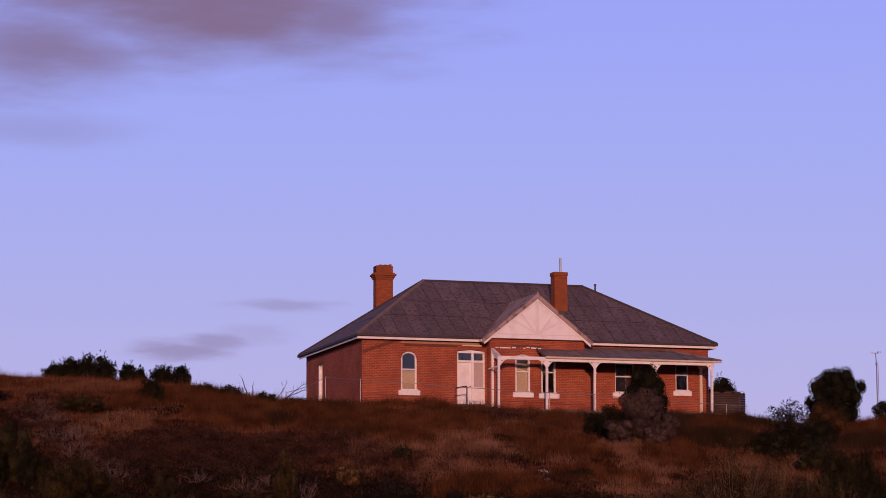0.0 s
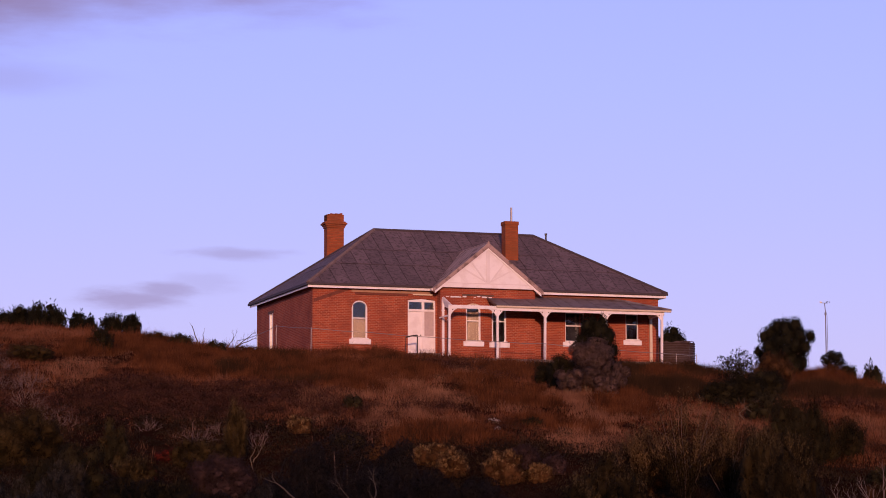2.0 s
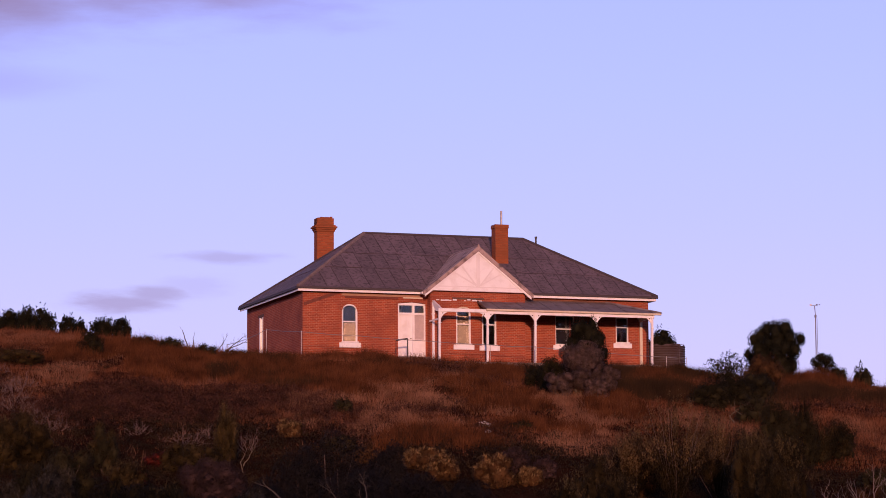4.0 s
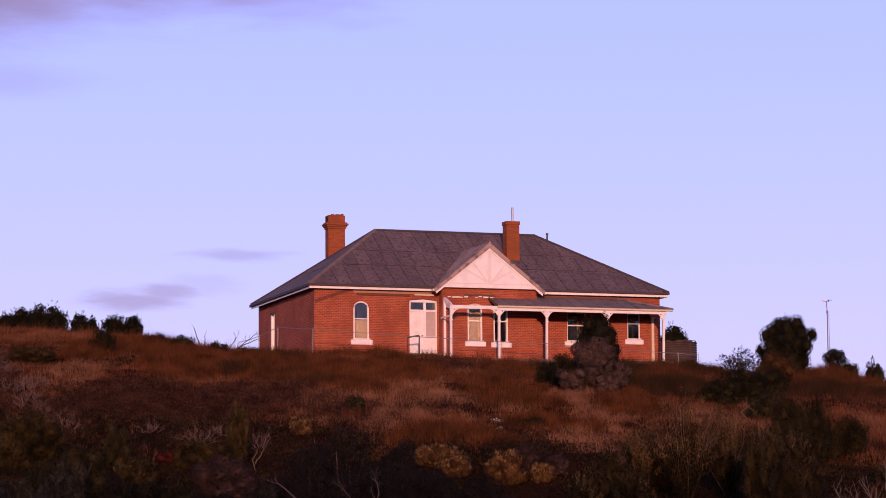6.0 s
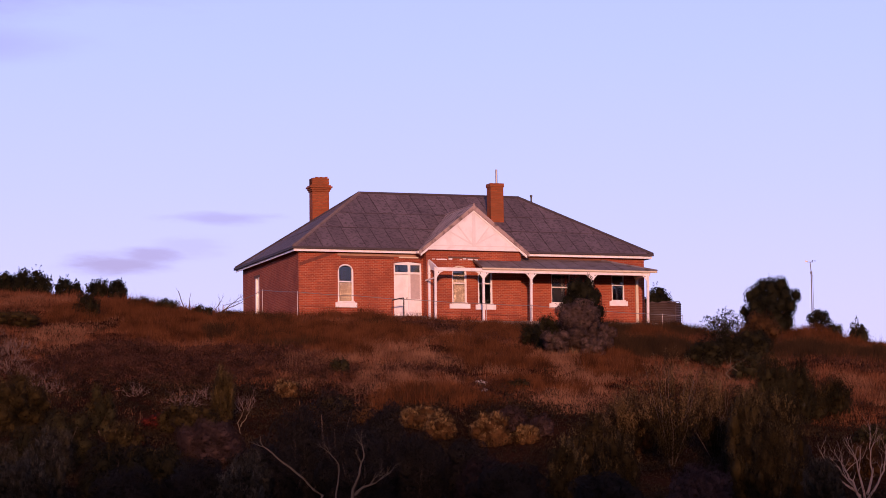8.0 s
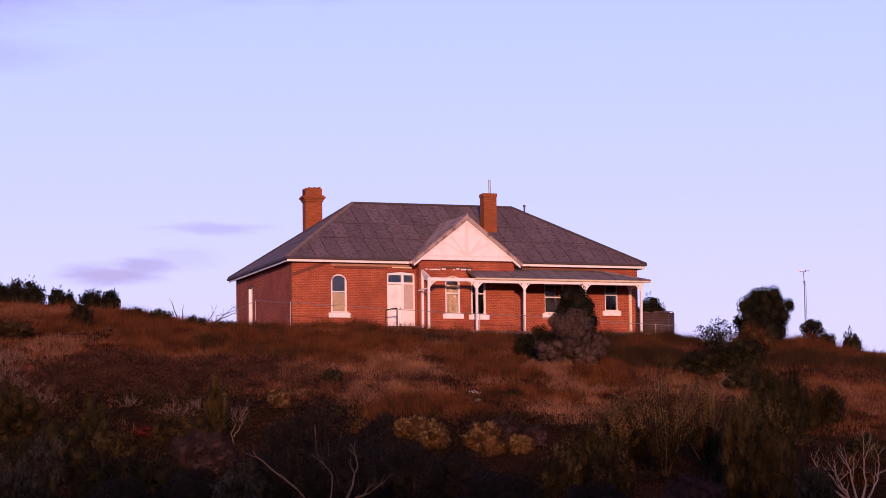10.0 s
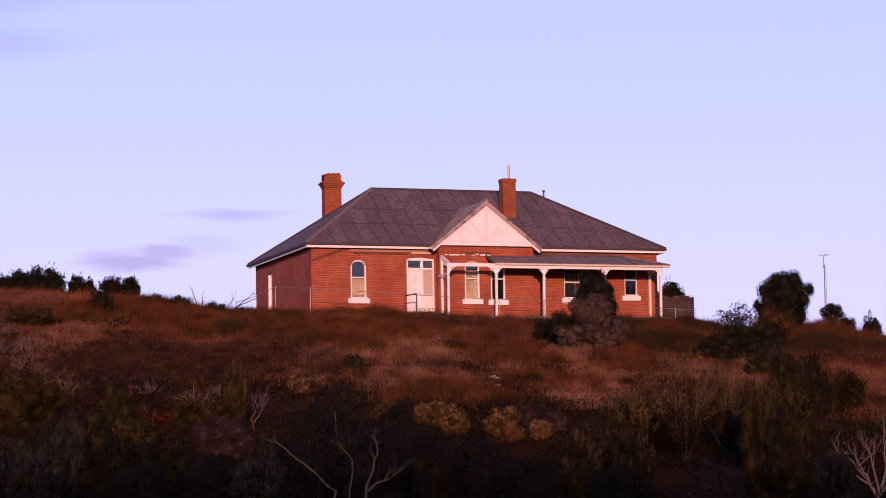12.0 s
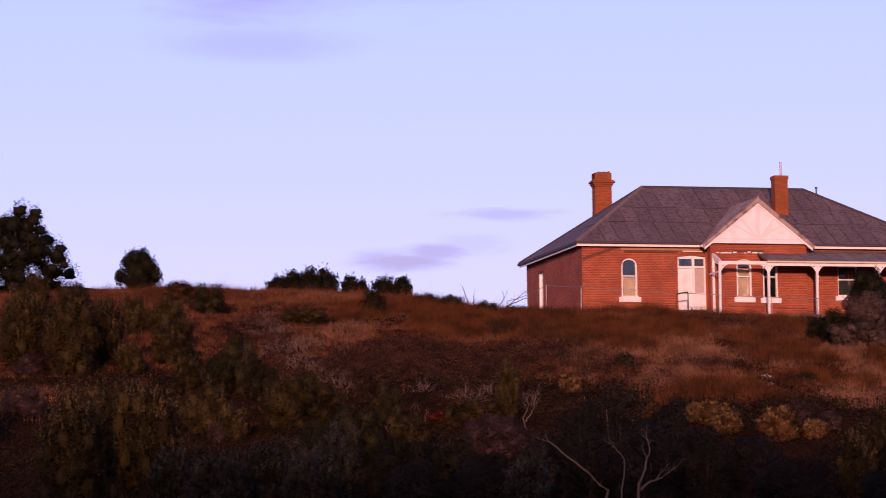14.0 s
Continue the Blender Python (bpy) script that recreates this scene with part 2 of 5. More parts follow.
# ---- ground ----
CREST_AZ = [-40, -16, -12, -9.5, -8.1, -6.7, -4.7, -3.2, -1.0, 0.9, 2.2, 4.1, 5.7, 6.7, 8.2, 9.0, 10.0, 14, 40]
CREST_UP = [3.6, 5.06, 5.07, 5.0, 4.92, 4.74, 4.52, 4.43, 4.36, 4.25, 4.14, 4.01, 3.94, 3.84, 3.82, 3.72, 3.58, 3.3, 2.2]
CREST_FAR = [150, 146, 142, 138, 134, 128, 123, 121, 120, 121, 122, 124, 126, 127, 128, 128, 128, 130, 140]


def ground_z(x, y):
    """The height of the ground: low by the camera, a heath slope up to a crest, a gentle back slope, and an unseen
    higher hill added behind the camera to shade the slope's foot.
    """
    r = math.hypot(x, y)
    az = math.degrees(math.atan2(x, y))
    ahead = min(max((75 - abs(az)) / 35, 0), 1)
    far = float(np.interp(az, CREST_AZ, CREST_FAR))
    top = EYE + far * math.tan(radians(float(np.interp(az, CREST_AZ, CREST_UP))))
    foot, low = 60.0, 1.75
    if r < foot:
        k = min(max((r - 12) / (foot - 12), 0), 1)
        z = low * k * k * (3 - 2 * k)
    elif r < far:
        k = (r - foot) / (far - foot)
        z = low + (top - low) * (k + 0.10 * math.sin(math.pi * k))
    else:
        d = r - far
        z = top - 0.012 * d - 0.00012 * min(d, 900) ** 2
    # unseen hill, its height set by where its shadow should end
    hill = 0.0
    if abs(az) > 75:
        k = min(max((r - 45) / 110, 0), 1)
        hill = 35.2 * k * k * (3 - 2 * k) * min((abs(az) - 75) / 30, 1)
        if r > 170:
            hill *= max(1 - (r - 170) / 600, 0)
    z = z * ahead + hill
    rough = min(max((r - 15) / 40, 0), 1)
    z += rough * (0.16 * noise.noise((x * 0.3, y * 0.22, 11.3)) + 0.28 * noise.noise((x * 0.11, y * 0.11, 3.1)) + 0.12 * noise.noise((x * 0.45, y * 0.45, 7.7)))
    return z


def build_ground():
    az = np.concatenate([np.linspace(-180, -22, 40)[:-1], np.linspace(-22, 16, 230), np.linspace(16, 180, 42)[1:-1]])
    r = np.concatenate([np.linspace(0.6, 50, 20), np.linspace(51, 150, 150), np.geomspace(152, 4200, 40)])
    verts, faces, na = [], [], len(az)
    for rr in r:
        for a in az:
            x, y = rr * math.sin(radians(a)), rr * math.cos(radians(a))
            verts.append((x, y, ground_z(x, y)))
    for i in range(len(r) - 1):
        for j in range(na):
            k = (j + 1) % na
            faces.append((i * na + j, i * na + k, (i + 1) * na + k, (i + 1) * na + j))
    faces.append(tuple(range(na - 1, -1, -1)))
    me = bpy.data.meshes.new("ground")
    me.from_pydata(verts, [], faces)
    me.materials.append(SOIL)
    me.shade_smooth()
    tagged(new("ground", me), "brown heath soil of a hillside rising to a crest", "ground", kind="structure")


build_ground()

# ---- the house ----
# Its own axes: x along the front, y into the house, z up from the eaves line; the front corner of the walls is its zero.
HOUSE = pose(-6.834, 125.747, 15.028, 0, 0, 19.09)
LONG, DEEP, OVER, RISE = 18.93, 10.97, 0.35, 3.58
FLOOR = -3.45
INSET = 5.30                                    # ridge ends, in from the eaves
house = thing("house", HOUSE, "old red brick house with hipped iron roof and white front gable", "house")


def wall(name, x0, x1, z0, z1, y0, y1, openings, mat, parent, label=""):
    """A wall along x with openings (x0, x1, z0, z1, arch): a hole with a segmental head that rises by arch."""
    cuts = {x0, x1}
    for a, b, _, _, arch in openings:
        n = 12 if arch else 1
        cuts |= {a + (b - a) * i / n for i in range(n + 1)}
    cuts = sorted(cuts)
    bm = bmesh.new()
    for a, b in zip(cuts, cuts[1:]):
        mid = (a + b) / 2
        hole = next((o for o in openings if o[0] < mid < o[1]), None)
        if not hole:
            add_box(bm, a, b, y0, y1, z0, z1)
            continue
        ox0, ox1, oz0, oz1, arch = hole
        if oz0 > z0:
            add_box(bm, a, b, y0, y1, z0, oz0)

        def head(x):
            k = 2 * (x - ox0) / (ox1 - ox0) - 1
            return oz1 - arch * (1 - math.sqrt(max(1 - k * k, 0))) if arch else oz1
        add_prism(bm, [(a, y0, head(a)), (b, y0, head(b)), (b, y0, z1), (a, y0, z1)], (0, y1 - y0, 0))
    bmesh.ops.remove_doubles(bm, verts=bm.verts, dist=0.0005)
    return part(name, bm, mat, parent, label)


BASE = -5.0
W1 = (2.06, 2.89, -2.74, -0.77, 0.36)
DOOR = (5.04, 6.52, -3.45, -0.60, 0.08)
W2 = (8.00, 8.80, -2.76, -0.92, 0.20)
W3 = (9.41, 10.20, -2.79, -0.95, 0.20)
W4 = (13.66, 14.72, -2.62, -1.05, 0.0)
W5 = (17.06, 17.78, -2.45, -1.05, 0.0)
BAY0, BAY1, BAY_Y = 6.62, 11.78, -0.50
wall("front_wall", 0, BAY0 + 0.1, BASE, -0.02, 0, 0.26, [W1, DOOR], BRICK, house)
wall("bay_wall", BAY0, BAY1, BASE, 0.06, BAY_Y, BAY_Y + 0.26, [W2, W3], BRICK, house)
part("bay_return_wall", box(BAY0, BAY0 + 0.26, BAY_Y + 0.26, 0.0, BASE, 0.0), BRICK, house)
part("bay_return_wall", box(BAY1 - 0.26, BAY1, BAY_Y + 0.26, 0.0, BASE, 0.0), BRICK, house)
wall("front_wall", BAY1 - 0.1, LONG, BASE, -0.02, 0, 0.26, [W4, W5], BRICK, house)
part("back_wall", box(0, LONG, DEEP - 0.26, DEEP, BASE, -0.02), BRICK, house)
part("right_wall", box(LONG - 0.26, LONG, 0.26, DEEP - 0.26, BASE, -0.02), BRICK, house)
bm = bmesh.new()
for y0, y1, z0, z1 in ((0.26, 7.60, BASE, -0.02), (8.36, DEEP - 0.26, BASE, -0.02), (7.60, 8.36, BASE, -2.75), (7.60, 8.36, -0.80, -0.02)):
    add_box(bm, 0, 0.26, y0, y1, z0, z1)
part("left_wall", bm, BRICK, house)
part("room_floor", box(0.27, LONG - 0.27, 0.27, DEEP - 0.27, FLOOR - 0.2, FLOOR), OLD_WOOD, house)
part("room_ceiling", box(0.27, LONG - 0.27, 0.27, DEEP - 0.27, -0.30, -0.24), PLASTER, house)
part("room_partition", box(0.27, LONG - 0.27, 4.4, 4.52, FLOOR, -0.31), PLASTER, house)
for x in (4.4, 6.75, 12.2, 15.9):
    part("room_partition", box(x, x + 0.11, 0.27, 4.39, FLOOR, -0.31), PLASTER, house)


# roof: four slopes over a solid core, each dressed with single sheets of iron
E0X, E1X, E0Y, E1Y = -OVER, LONG + OVER, -OVER, DEEP + OVER
RX0, RX1, RY = E0X + INSET, E1X - INSET, DEEP / 2
bm = bmesh.new()
lo = [bm.verts.new((x, y, -0.02)) for x, y in ((E0X, E0Y), (E1X, E0Y), (E1X, E1Y), (E0X, E1Y))]
ra, rb = bm.verts.new((RX0, RY, RISE - 0.02)), bm.verts.new((RX1, RY, RISE - 0.02))
for f in ((lo[0], lo[1], rb, ra), (lo[1], lo[2], rb), (lo[2], lo[3], ra, rb), (lo[3], lo[0], ra), lo[::-1]):
    bm.faces.new(f)
roof = part("roof", bm, RIDGE_IRON, house, "hipped roof of weathered purple-grey iron sheets")
GX, GA, GHALF, GTIP = 9.12, 2.25, 2.90, -0.12    # gable: middle, apex height, half width, tip height
GFRONT = -0.82
GPITCH = (GA - GTIP) / GHALF
rnd = random.Random(4)


def sheet(poly, to3, parent, mat, thick=0.018, name="roof_sheet"):
    """One iron sheet: a flat polygon (u, v) carried to the slope by to3."""
    if len(poly) < 3:
        return
    area = abs(sum(p[0] * q[1] - q[0] * p[1] for p, q in zip(poly, poly[1:] + poly[:1]))) / 2
    if area < 0.02:
        return
    pts = [Vector(to3(*p)) for p in poly]
    n = (pts[1] - pts[0]).cross(pts[2] - pts[0]).normalized()
    if n.z < 0:
        n = -n
    lift = 0.004 + rnd.random() * 0.014
    part(name, prism([p + n * lift for p in pts], n * thick), mat, parent)


ROWS_UP = [0.0, 1.27, 2.22, RISE]
SHEET = 0.775


def slope_sheets(u0, u1, inset, to3, cutters):
    """Sheets in three courses on one slope; cutters(row) gives the clips (lists of half planes) of the pieces of a sheet."""
    for row, (v0, v1) in enumerate(zip(ROWS_UP, ROWS_UP[1:])):
        n = int((u1 - u0) / SHEET) + 1
        shift = (0.0, 0.14, 0.30)[row]
        for i in range(-1, n + 1):
            a = u0 + i * SHEET + shift
            base = [(a + 0.014, v0 + 0.018), (a + SHEET - 0.014, v0 + 0.018), (a + SHEET - 0.014, v1 - 0.014), (a + 0.014, v1 - 0.014)]
            k = inset / RISE
            base = clip(base, -1, k, -u0 - 0.05) if base else base
            base = clip(base, 1, k, u1 - 0.05) if base else base
            for planes in cutters(row):
                piece = base
                for p in planes:
                    piece = clip(piece, *p) if piece else piece
                sheet(piece, to3, roof, IRON)


DEPTH_RATIO = (DEEP / 2 + OVER) / RISE


def front_cut(row):
    if row == 2:
        return [[]]
    k = GHALF / (GA - GTIP)
    return [[(1, -k, GX - GHALF - k * GTIP - 0.02)], [(-1, -k, -GX - GHALF - k * GTIP - 0.02)]]


slope_sheets(E0X, E1X, INSET, lambda u, v: (u, E0Y + v * DEPTH_RATIO, v), front_cut)
slope_sheets(E0X, E1X, INSET, lambda u, v: (u, E1Y - v * DEPTH_RATIO, v), lambda row: [[]])
slope_sheets(E0Y, E1Y, DEEP / 2 + OVER, lambda u, v: (E0X + v * INSET / RISE, u, v), lambda row: [[]])
slope_sheets(E0Y, E1Y, DEEP / 2 + OVER, lambda u, v: (E1X - v * INSET / RISE, u, v), lambda row: [[]])
# ridge and hip cappings
part("ridge_capping", tube([(RX0 - 0.05, RY, RISE + 0.01), (RX1 + 0.05, RY, RISE + 0.015)], 0.095), RIDGE_IRON, roof)
for ex, ey, rx in ((E0X, E0Y, RX0), (E0X, E1Y, RX0), (E1X, E0Y, RX1), (E1X, E1Y, RX1)):
    part("hip_capping", tube([(ex + 0.03, ey + (0.03 if ey < 0 else -0.03), 0.03), (rx, RY, RISE + 0.01)], 0.10), HIP_LEAD if ex < 0 and ey < 0 else RIDGE_IRON, roof)
part("vent_pipe", tube([(14.55, 4.96, 2.9), (14.55, 4.96, 3.62)], 0.05), DARK_STEEL, roof)
part("vent_cowl", tube([(14.55, 4.96, 3.60), (14.55, 4.96, 3.70)], 0.075), DARK_STEEL, roof)

# gutters, fascias and soffits
part("fascia_board", box(E0X + 0.02, GX - GHALF, E0Y + 0.03, E0Y + 0.055, -0.20, -0.03), WHITE, house, "white painted fascia board")
part("fascia_board", box(GX + GHALF, E1X - 0.02, E0Y + 0.03, E0Y + 0.055, -0.20, -0.03), WHITE, house, "white painted fascia board")
part("fascia_board", box(E0X + 0.03, E0X + 0.055, E0Y + 0.056, E1Y - 0.03, -0.20, -0.03), WHITE, house, "white painted fascia board")
part("fascia_board", box(E1X - 0.055, E1X - 0.03, E0Y + 0.056, E1Y - 0.03, -0.20, -0.03), WHITE, house)
part("gutter", box(E0X - 0.06, GX - GHALF - 0.02, E0Y - 0.07, E0Y + 0.026, -0.075, 0.045, 0.02), RIDGE_IRON, house, "dark iron gutter")
part("gutter", box(GX + GHALF + 0.02, E1X + 0.06, E0Y - 0.07, E0Y + 0.026, -0.075, 0.045, 0.02), RIDGE_IRON, house, "dark iron gutter")
part("gutter", box(E0X - 0.07, E0X + 0.026, E0Y + 0.03, E1Y + 0.06, -0.10, 0.045, 0.02), RIDGE_IRON, house, "dark iron gutter")
part("soffit", box(E0X + 0.06, BAY0, E0Y + 0.06, -0.003, -0.10, -0.08), CREAM, house)
part("soffit", box(BAY1, E1X - 0.06, E0Y + 0.06, -0.003, -0.10, -0.08), CREAM, house)
part("soffit", box(E0X + 0.06, -0.003, 0.0, E1Y - 0.06, -0.10, -0.08), CREAM, house)
# scar of the lost verandah on the left: stepped flashing groove, wall plate, and a pale strip over it
bm = bmesh.new()
for i in range(9):
    x, z = 0.05 + i * 0.235, -0.92 + i * 0.083
    add_prism(bm, [(x, -0.012, z), (x + 0.25, -0.012, z + 0.085), (x + 0.25, -0.012, z + 0.26), (x, -0.012, z + 0.17 + 0.015 * (i % 3))], (0, 0.02, 0))
part("roof_scar", bm, SCAR, house, "dark slanting scar of a lost verandah roof")
part("wall_plate", box(2.22, 5.05, -0.06, -0.002, -0.47, -0.37, 0.01), SCAR, house, "weathered timber wall plate")
part("wall_plate", box(5.3, 6.35, -0.075, -0.047, -0.42, -0.35, 0.01), CREAM, house, "flaking cream wall plate")
part("tan_board", box(2.05, 6.25, -0.045, -0.003, -0.355, -0.22, 0.008), TAN, house, "weathered tan board under the eaves")
part("wall_plate", box(7.8, 9.5, BAY_Y - 0.06, BAY_Y - 0.002, -0.42, -0.33, 0.01), OLD_WOOD, house, "weathered timber wall plate")
fl = random.Random(9)
for x in (6.92, 7.16, 7.38, 7.55, 7.82, 8.42, 8.6, 8.86, 9.05, 9.2):
    w, z = fl.uniform(0.10, 0.24), -0.50 + fl.uniform(-0.03, 0.03)
    part("wall_plate", box(x, x + w, BAY_Y - 0.06, BAY_Y - 0.002, z, z + fl.uniform(0.04, 0.09), 0.008), WHITE, house, "flaking white remnant of a wall plate")

# gable: weatherboard face, barge boards, sunburst of battens, its own little roof
gz = GTIP + 0.10
GY = GFRONT + 0.045                              # face of the gable boards
bm = prism([(GX - GHALF + 0.26, GY, gz), (GX + GHALF - 0.26, GY, gz), (GX, GY, gz + (GHALF - 0.26) * GPITCH)], (0, BAY_Y + 0.09 - GY, 0))
gable = part("gable", bm, WHITE, house, "white painted gable with batten sunburst")
part("gable_base_board", box(GX - GHALF + 0.42, GX + GHALF - 0.42, GY - 0.025, GY - 0.002, gz + 0.20, gz + 0.245), BATTEN_WHITE, gable)
part("batten", box(GX - 0.09, GX + 0.09, GY - 0.020, GY - 0.002, gz + 0.25, GA - 0.15), BATTEN_WHITE, gable)
for s in (-1, 1):
    for k, (dx, dz) in enumerate(((1.25, 0.62), (0.85, 0.95))):
        d = Vector((s * dx, 0, dz - 0.0)).normalized()
        n = Vector((-d.z, 0, d.x)) * 0.035
        off = GY - 0.006 - 0.004 * k - (0.002 if s > 0 else 0)
        a, b = Vector((GX + s * 0.12, off, gz + 0.32)), Vector((GX + s * dx, off, gz + 0.30 + dz))
        part("batten", prism([a - n, b - n, b + n, a + n], (0, -0.018, 0)), BATTEN_WHITE, gable)
    tip, top = Vector((GX + s * GHALF, GFRONT, GTIP)), Vector((GX, GFRONT, GA))
    part("barge_board", prism([tip + Vector((0, 0, -0.25)), top + Vector((0, 0, -0.31)), top + Vector((0, 0, -0.12)), tip + Vector((0, 0, -0.10))], (0, 0.035, 0)), WHITE, gable)
    part("verge", prism([tip + Vector((s * 0.10, -0.062, -0.19)), top + Vector((0, -0.062, -0.20)), top + Vector((0, -0.062, 0.06)), tip + Vector((s * 0.10, -0.062, 0.02))], (0, 0.055, 0)), GABLE_IRON, gable, "grey iron verge")
    back_y = E0Y + (GA + 0.1) * DEPTH_RATIO
    # slope of the gable roof, in five strips from front to back
    run = back_y - GFRONT + 0.06
    a, b = Vector((GX + s * (GHALF + 0.08), GFRONT - 0.06, GTIP - 0.03)), Vector((GX, GFRONT - 0.06, GA + 0.035))
    n = Vector((s * GPITCH, 0, 1)).normalized() * 0.03
    for i in range(6):
        y0, y1 = i * run / 6, (i + 1) * run / 6 - 0.012
        lift = n * (0.1 * (i % 2))
        part("gable_roof_sheet", prism([a + lift + Vector((0, y0, 0)), b + lift + Vector((0, y0, 0)), b + lift + n + Vector((0, y0, 0)), a + lift + n + Vector((0, y0, 0))], (0, y1 - y0, 0)), GABLE_IRON, gable)
    part("gable_soffit", prism([tip + Vector((0, 0.04, -0.06)), top + Vector((0, 0.04, -0.08)), top + Vector((0, 0.04, -0.05)), tip + Vector((0, 0.04, -0.03))], (0, 0.31, 0)), WHITE, gable)
    part("eave_box", box(GX + s * GHALF - 0.16, GX + s * GHALF + 0.16, GFRONT + 0.036, BAY_Y - 0.004, GTIP - 0.10, GTIP + 0.0), WHITE, gable)
part("finial", tube([(GX, GFRONT - 0.05, GA + 0.02), (GX, GFRONT - 0.05, GA + 0.16)], [0.06, 0.03], 6), GABLE_IRON, gable)
part("ridge_capping", tube([(GX, GFRONT - 0.08, GA + 0.06), (GX, E0Y + (GA + 0.06) * DEPTH_RATIO, GA + 0.06)], 0.06), GABLE_IRON, gable)

# chimneys
def chimney(x0, x1, y0, y1, z0, z1, label, corbel, mat):
    c = part("chimney", box(x0, x1, y0, y1, z0, z1 - 0.05), mat, house, label)
    if corbel:
        part("plinth", box(x0 - 0.03, x1 + 0.03, y0 - 0.03, y1 + 0.03, z0, z0 + 1.15, 0.015), mat, c)
        for zz, h, o in ((z1 - 0.78, 0.10, 0.05), (z1 - 0.68, 0.09, 0.10), (z1 - 0.59, 0.10, 0.16), (z1 - 0.49, 0.07, 0.09)):
            part("corbel_course", box(x0 - o, x1 + o, y0 - o, y1 + o, zz, zz + h - 0.003, 0.012), mat, c)
        part("cap", box(x0 + 0.0, x1 - 0.0, y0 - 0.01, y1 + 0.01, z1 - 0.42, z1 - 0.06, 0.02), mat, c)
        for i in range(6):
            w = (x1 - x0 - 0.1) / 6
            part("loose_brick", box(x0 + 0.05 + i * w, x0 + 0.03 + (i + 1) * w, y0 + 0.02, y0 + 0.13, z1 - 0.058, z1 - 0.058 + (0.03, 0.075, 0.06, 0.08, 0.07, 0.10)[i], 0.006), mat, c)
    else:
        part("cap", box(x0 - 0.035, x1 + 0.035, y0 - 0.035, y1 + 0.035, z1 - 0.20, z1, 0.015), mat, c)
    return c


chimney(3.20, 4.14, 8.35, 8.95, 0.9, 4.78, "tall ochre brick chimney with a corbelled head and loose top bricks", True, CHIMNEY_BRICK)
c2 = chimney(11.36, 12.08, 2.67, 3.27, 1.0, 3.97, "plain ochre-red brick chimney", False, CHIMNEY_BRICK)
part("flue_pipe", tube([(11.80, 2.95, 3.9), (11.80, 2.95, 4.74)], 0.06), STEEL, c2, "grey flue pipe")


# windows and door
def sash_window(o, y, blind, label, sill=True, meeting=None, wide=0.075, dim=False):
    x0, x1, z0, z1, arch = o
    holder = part("window", box(x0, x1, y + 0.12, y + 0.16, z0, z0 + 0.07), WHITE, house, label)

    def arc(x):
        k = 2 * (x - x0) / (x1 - x0) - 1
        return z1 - arch * (1 - math.sqrt(max(1 - k * k, 0)))
    for a, b in ((x0, x0 + wide), (x1 - wide, x1)):
        part("frame", box(a, b, y + 0.03, y + 0.14, z0 + 0.07, min(arc(a + 0.02 if a == x0 else a), arc(b if a == x0 else b - 0.02)) if arch else z1 - 0.07), WHITE, holder)
    if arch:
        bm = bmesh.new()
        n = 14
        for i in range(n):
            xa, xb = x0 + (x1 - x0) * i / n, x0 + (x1 - x0) * (i + 1) / n
            za, zb = arc(xa), arc(xb)
            ya, yb = max(za - 0.075, z1 - arch - 0.02), max(zb - 0.075, z1 - arch - 0.02)
            if za - ya < 0.01 and zb - yb < 0.01:
                continue
            add_prism(bm, [(xa, y + 0.03, ya), (xb, y + 0.03, yb), (xb, y + 0.03, zb), (xa, y + 0.03, za)], (0, 0.11, 0))
        part("frame", bm, WHITE, holder)
    else:
        part("frame", box(x0, x1, y + 0.03, y + 0.14, z1 - 0.07, z1), WHITE, holder)
    m = meeting if meeting is not None else (z0 + z1) / 2
    part("meeting_rail", box(x0 + wide, x1 - wide, y + 0.04, y + 0.12, m - 0.028, m + 0.028), WHITE, holder)
    pane = part("pane", box(x0 + wide, x1 - wide, y + 0.070, y + 0.076, m + 0.028, z1 - (arch * 0.35 if arch else 0.07)), GLASS, holder, "dark reflecting glass pane")
    pane2 = part("pane", box(x0 + wide, x1 - wide, y + 0.090, y + 0.096, z0 + 0.07, m - 0.028), GLASS, holder, "dark reflecting glass pane")
    pane.visible_shadow = pane2.visible_shadow = bool(dim)
    if blind:
        part("blind", box(x0 + wide * 0.5, x1 - wide * 0.5, y + 0.20, y + 0.205, z0 + 0.02, m + blind), BLIND, holder, "beige blind")
    if sill:
        part("sill", box(x0 - 0.15, x1 + 0.17, y - 0.07, y + 0.11, z0 - 0.25, z0 + 0.01, 0.02), WHITE, holder, "white painted stone sill")
        part("sill_nosing", box(x0 - 0.03, x1 + 0.04, y - 0.09, y + 0.028, z0 + 0.012, z0 + 0.07, 0.01), WHITE, holder)
    return holder


sash_window(W1, 0, 0.03, "arched white sash window with a beige blind in the lower half", meeting=-1.66)
sash_window(W2, BAY_Y, 0.0, "white sash window with a segmental head and beige blinds", meeting=-1.69)
part("blind", box(W2[0] + 0.04, W2[1] - 0.04, BAY_Y + 0.20, BAY_Y + 0.205, W2[2], -1.25), BLIND, house, "beige blind")
sash_window(W3, BAY_Y, 0.0, "white sash window with dark panes", meeting=-1.69)
sash_window(W4, 0, 0.0, "square white sash window with a red curtain edge", meeting=-1.76, wide=0.04, dim=True)
# the first, dark sheet is added in place of the room's shade
part("curtain", box(13.62, 14.76, 0.30, 0.33, -2.7, -0.95), DARK_STEEL, house, "dark sheet added for the unlit room behind")
part("curtain", box(14.50, 14.60, 0.20, 0.23, -2.2, -1.12), RED_CLOTH, house, "red curtain edge")
